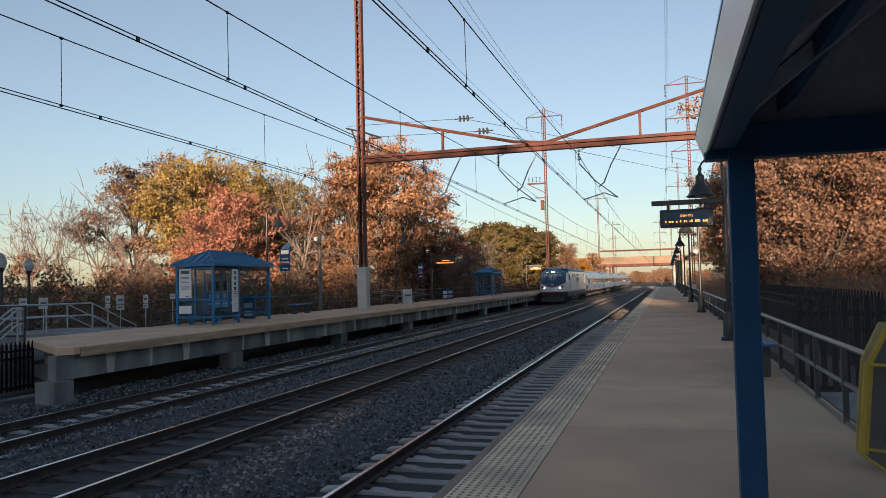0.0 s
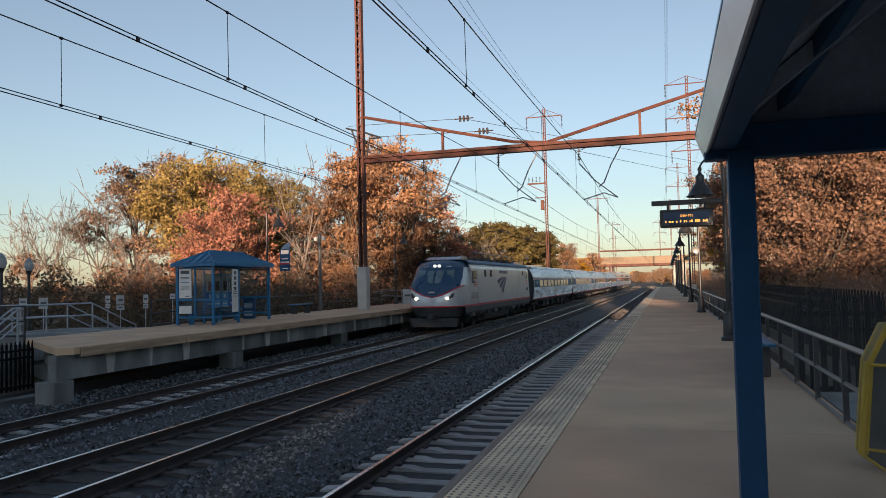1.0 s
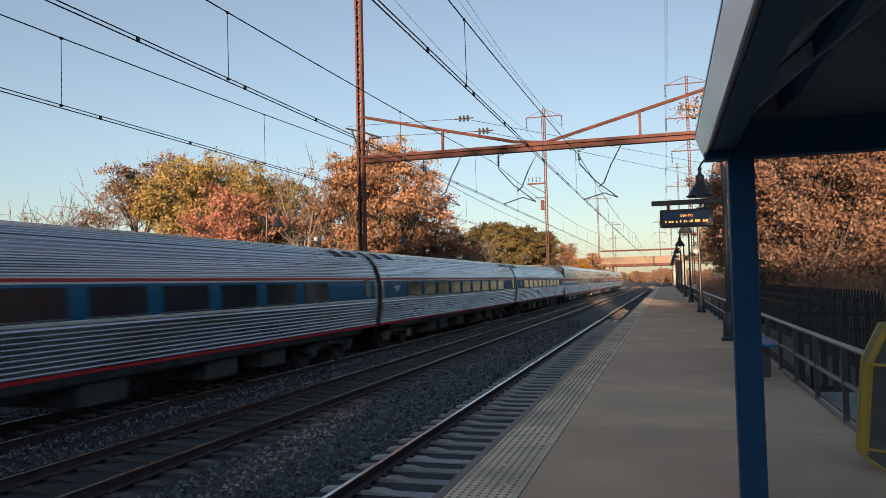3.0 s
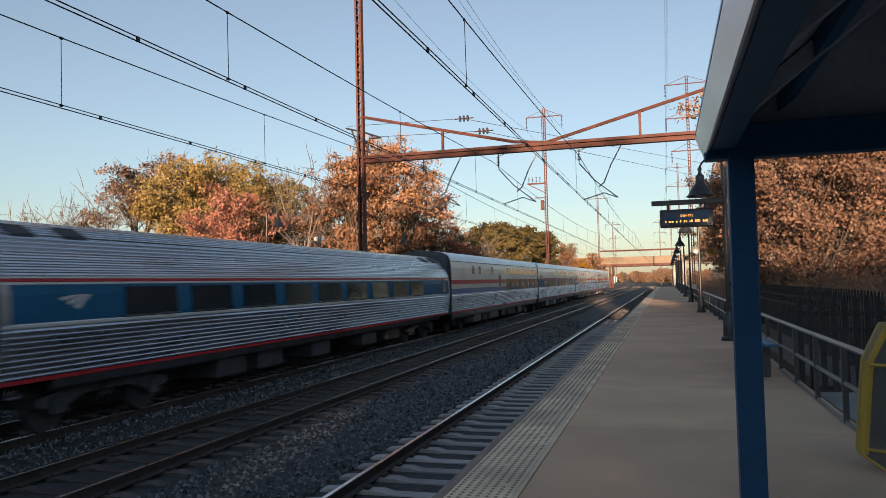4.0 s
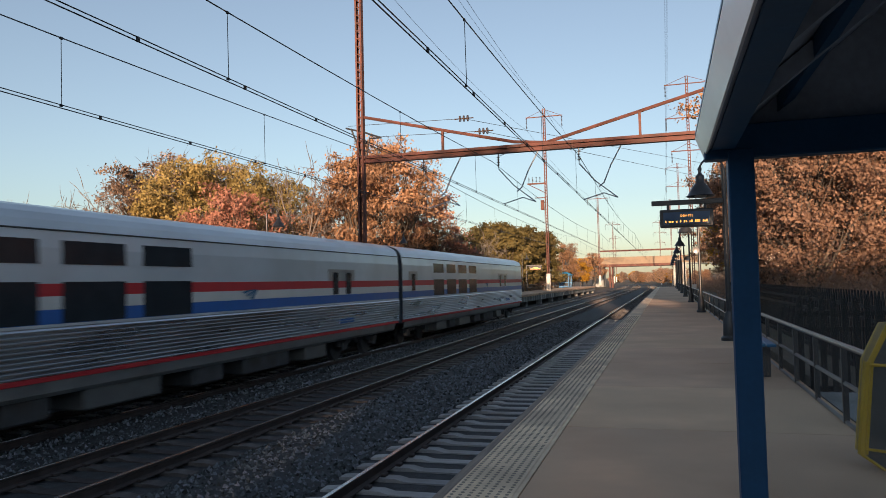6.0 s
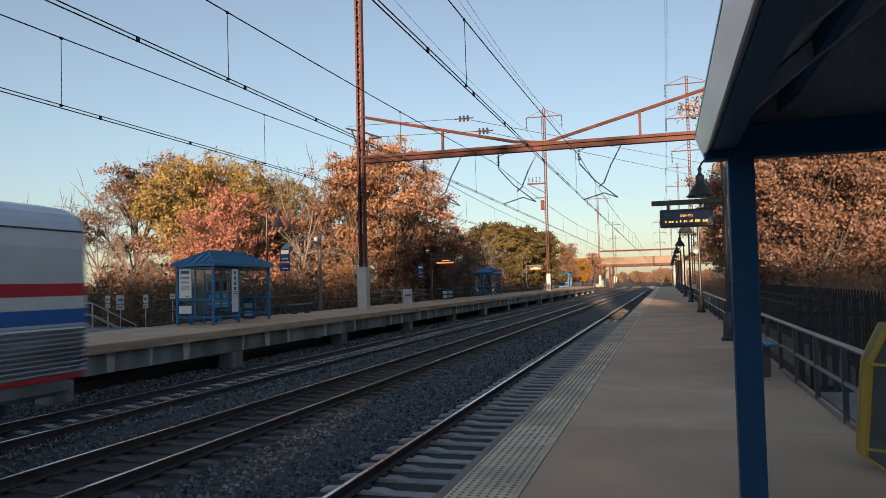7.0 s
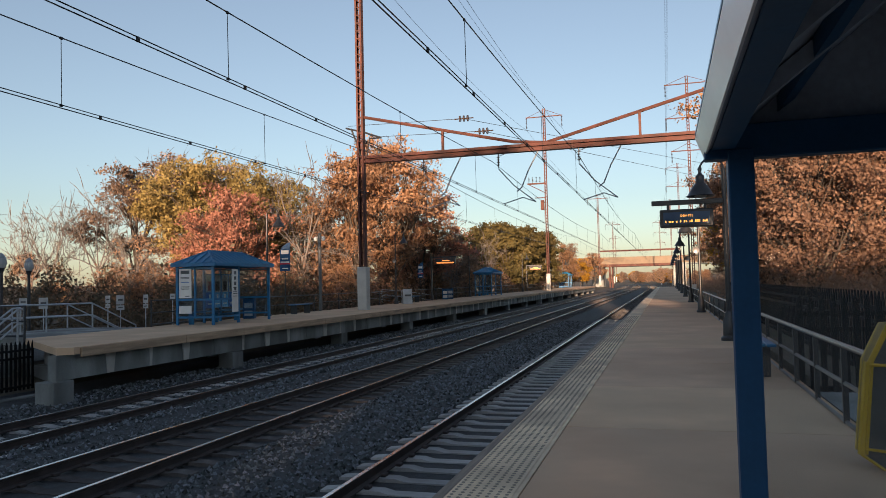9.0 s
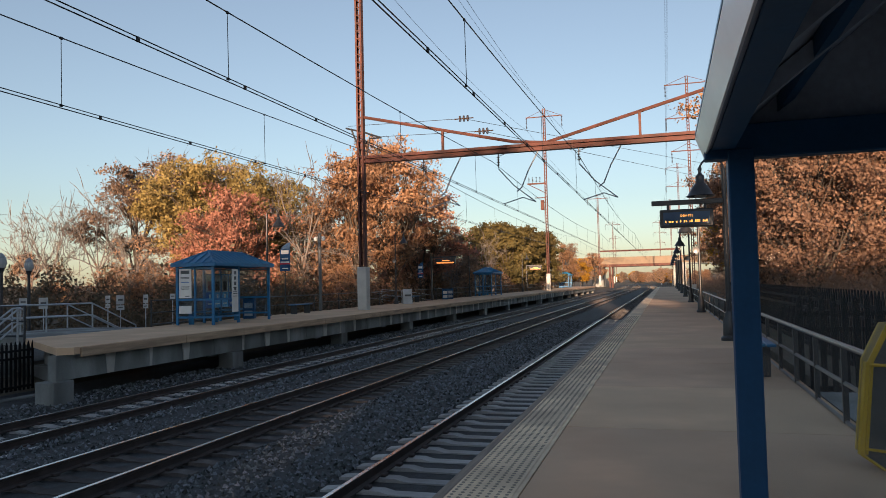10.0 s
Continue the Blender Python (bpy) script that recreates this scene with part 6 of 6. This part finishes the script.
wood = [
    ("olive", -34.0, 50, 1.2, 0), ("olive", -31.0, 53, 0.92, 150), ("purple", -42.0, 52, 1.3, 0), ("purple", -38.8, 55, 1.05, 100),
    ("red", -27.8, 44, 1.1, 0), ("red", -30.0, 45, 0.86, 120), ("orange2", -32.5, 46, 0.7, 40), ("orange2", -36.0, 45, 0.55, 200),
    ("bare", -43.2, 44, 1.1, 0), ("bare", -41.0, 46, 1.12, 100), ("bare", -45.8, 45, 0.95, 200), ("orange2", -41.5, 42, 0.48, 20), ("bare2", -36.5, 44, 0.75, 60), ("bare2", -33.0, 42, 0.7, 160),
    ("bare", -25.4, 49, 1.28, 0), ("bare2", -26.0, 51, 1.3, 0), ("orange", -22.3, 52, 1.22, 0), ("orange", -20.8, 55, 1.12, 120), ("orange2", -23.8, 54, 1.0, 60),
    ("red", -19.7, 60, 1.12, 300), ("orange2", -20.5, 63, 1.0, 20), ("bare2", -19.5, 67, 0.86, 90), ("brown", -20.5, 72, 0.8, 50), ("orange2", -20.0, 78, 0.72, 270), ("bare", -20.0, 84, 0.85, 33),
    ("orange2", -24.8, 46, 0.62, 210), ("orange2", -21.6, 47, 0.6, 110), ("orange2", -26.8, 48, 0.7, 310), ("red", -22.8, 66, 0.9, 77), ("bare2", -20.4, 48, 0.8, 130), ("bare2", -23.0, 44, 0.65, 250),
    ("green", -20.6, 98, 1.12, 0), ("green", -23.6, 102, 1.15, 100), ("green", -21.4, 110, 1.18, 200), ("green", -19.8, 122, 1.1, 310), ("brown", -25, 92, 0.8, 15),
    ("orange2", -22, 140, 0.85, 180), ("orange2", -20.5, 150, 0.9, 90), ("orange", -21, 165, 0.85, 10), ("gold", -19.6, 178, 0.9, 30), ("gold", -22, 186, 0.95, 130), ("brown", -24, 198, 0.9, 10), ("brown", -20.5, 204, 0.85, 210), ("orange", -19.5, 214, 0.8, 60), ("orange2", -23, 216, 0.9, 160),
    ("gold", 5.0, 56, 1.0, 0), ("orange", 7.0, 40, 1.15, 33), ("bank_orange", 4.7, 27, 0.9, 66), ("bank_brown", 5.8, 29, 1.05, 99), ("bank_orange", 7.0, 28, 1.1, 140), ("bank_brown", 8.6, 30, 1.2, 200), ("bank_orange", 4.4, 33, 1.0, 250), ("bank_brown", 6.2, 36, 1.15, 300),
    ("brown", 6.5, 48, 1.0, 10), ("orange", 9.0, 50, 1.2, 70), ("gold", 6.4, 74, 0.95, 110), ("orange2", 6.8, 90, 1.0, 150), ("orange", 7.4, 108, 1.0, 190),
    ("bank_orange", 10.5, 33, 1.3, 40), ("brown", 13, 38, 1.3, 45), ("orange", 11, 42, 1.3, 80), ("bank_brown", 5.0, 40, 1.0, 10),
    ("far_brown", -38, 66, 0.8, 0), ("far_orange", -33, 70, 0.8, 50), ("far_brown", -44, 62, 0.78, 100), ("far_brown", -48, 60, 0.7, 40), ("far_brown", -53, 62, 0.62, 10), ("far_orange", -56, 58, 0.42, 70), ("far_brown", -28, 76, 0.8, 200), ("far_brown", -62, 60, 0.45, 300), ("far_orange", -25, 84, 0.8, 20),
]
for k, x, y, s, r in wood:
    plant(k, x, y, s, r)
rng = random.Random(12)
for i in range(34):
    x = rng.uniform(-34, 18)
    plant(rng.choice(("far_orange", "far_brown", "far_brown", "far_gold")), x, rng.uniform(285, 400) if abs(x + 18) > 12 else rng.uniform(420, 520), rng.uniform(0.7, 1.0), rng.uniform(0, 360), -1.5)
brush("undergrowth", [(-52, -19.2, 33.5, 40, -1.0, 4.6), (-30, -18.4, 38, 62, -1.0, 2.6), (-26, -18.3, 62, 150, -1.0, 3.2), (-60, -24, 62, 80, -1.0, 4.5)], 90000, 0.12, 1, M_LEAF["brush"], "dark tangled brush behind the platform fence")
brush("leaf_undergrowth", [(-45, -27, 40, 48, -0.6, 4.2), (-27, -18.6, 40, 60, -0.6, 6.0), (-27, -18.6, 60, 80, -0.6, 6.0), (-28, -18.6, 80, 150, -0.5, 4.2)], 44000, 0.1, 2, M_LEAF["russet"], "russet saplings and shrubs below the trees")
brush("bank_undergrowth", [(3.4, 13, 11.5, 20, -0.2, 2.0), (3.4, 12, 20, 60, -0.2, 2.8), (3.6, 12, 60, 130, -0.4, 2.5)], 60000, 0.06, 3, M_LEAF["russet"], "dark brush on the bank behind the fence")
brush("bank_saplings", [(4.0, 10, 22, 30, 0.3, 4.5), (4.2, 11, 30, 60, 0.3, 6.5)], 40000, 0.055, 4, M_LEAF["russet"], "russet saplings on the bank")
# unseen wood added behind the viewpoint; its heights keep the low sun off the station
brush("wood_behind", [(-2.0, 13, -75, -62, -1.0, 21.0), (13, 70, -75, -62, -1.0, 13.0), (-70, -2.0, -75, -62, -1.0, 15.5)], 36000, 0.9, 6, M_LEAF["brown"], "unseen mass of leaves added behind the platforms to block the low sun", even=True)

ballast_stones()

# ---- the train ----
engine = locomotive()
first = coach("stainless coach with a blue window band and red lines")
coaches = [first] + [copy_thing(first, pose(0, 0, 0)) for i in range(3)]
W6 = [(13.1 + i * 2.1, 14.65 + i * 2.1) for i in range(6)]
W4 = [(4.2 + i * 2.12, 5.8 + i * 2.12) for i in range(4)]
bag = sleeper_car("baggage_dormitory_car", "silver baggage and dormitory car with red, white and blue stripes", "stripes", W6, W6, vents=((4.1, 4.65), (5.6, 6.1), (8.8, 9.35)), doors=((10.8, 11.6),))
dine = sleeper_car("dining_car", "silver dining car with a blue window band", "band", [(10.3, 11.9)] + [(12.8 + i * 2.1, 14.4 + i * 2.1) for i in range(6)], [(3.45 + i * 2.15, 5.05 + i * 2.15) for i in range(10)], doors=((0.8, 1.8),))
room = sleeper_car("sleeping_car", "silver sleeping car with stripes, few windows and end doors", "stripes", W4, W4, doors=((0.8, 1.9), (19.2, 21.2)))
tail = sleeper_car("baggage_car", "silver baggage car with red, white and blue stripes and wide doors", "stripes", W4, W4, doors=((0.8, 1.9), (17.7, 20.5)))
SPEED, GAP_AT = 42.56, 101.3


def motions():
    """The whole train runs towards and past the viewpoint at an even speed."""
    offsets = [(engine, -21.86)] + [(c, 26.0 * i + 0.22) for i, c in enumerate(coaches + [bag, dine, room, tail])]
    for car, off in offsets:
        rows = []
        for k in range(21):
            t = k * 0.5
            rows.append((t, line_at(GAP_AT - SPEED * t + off, FAR_X, RAIL_Z)))
        walk(car, rows)


motions()
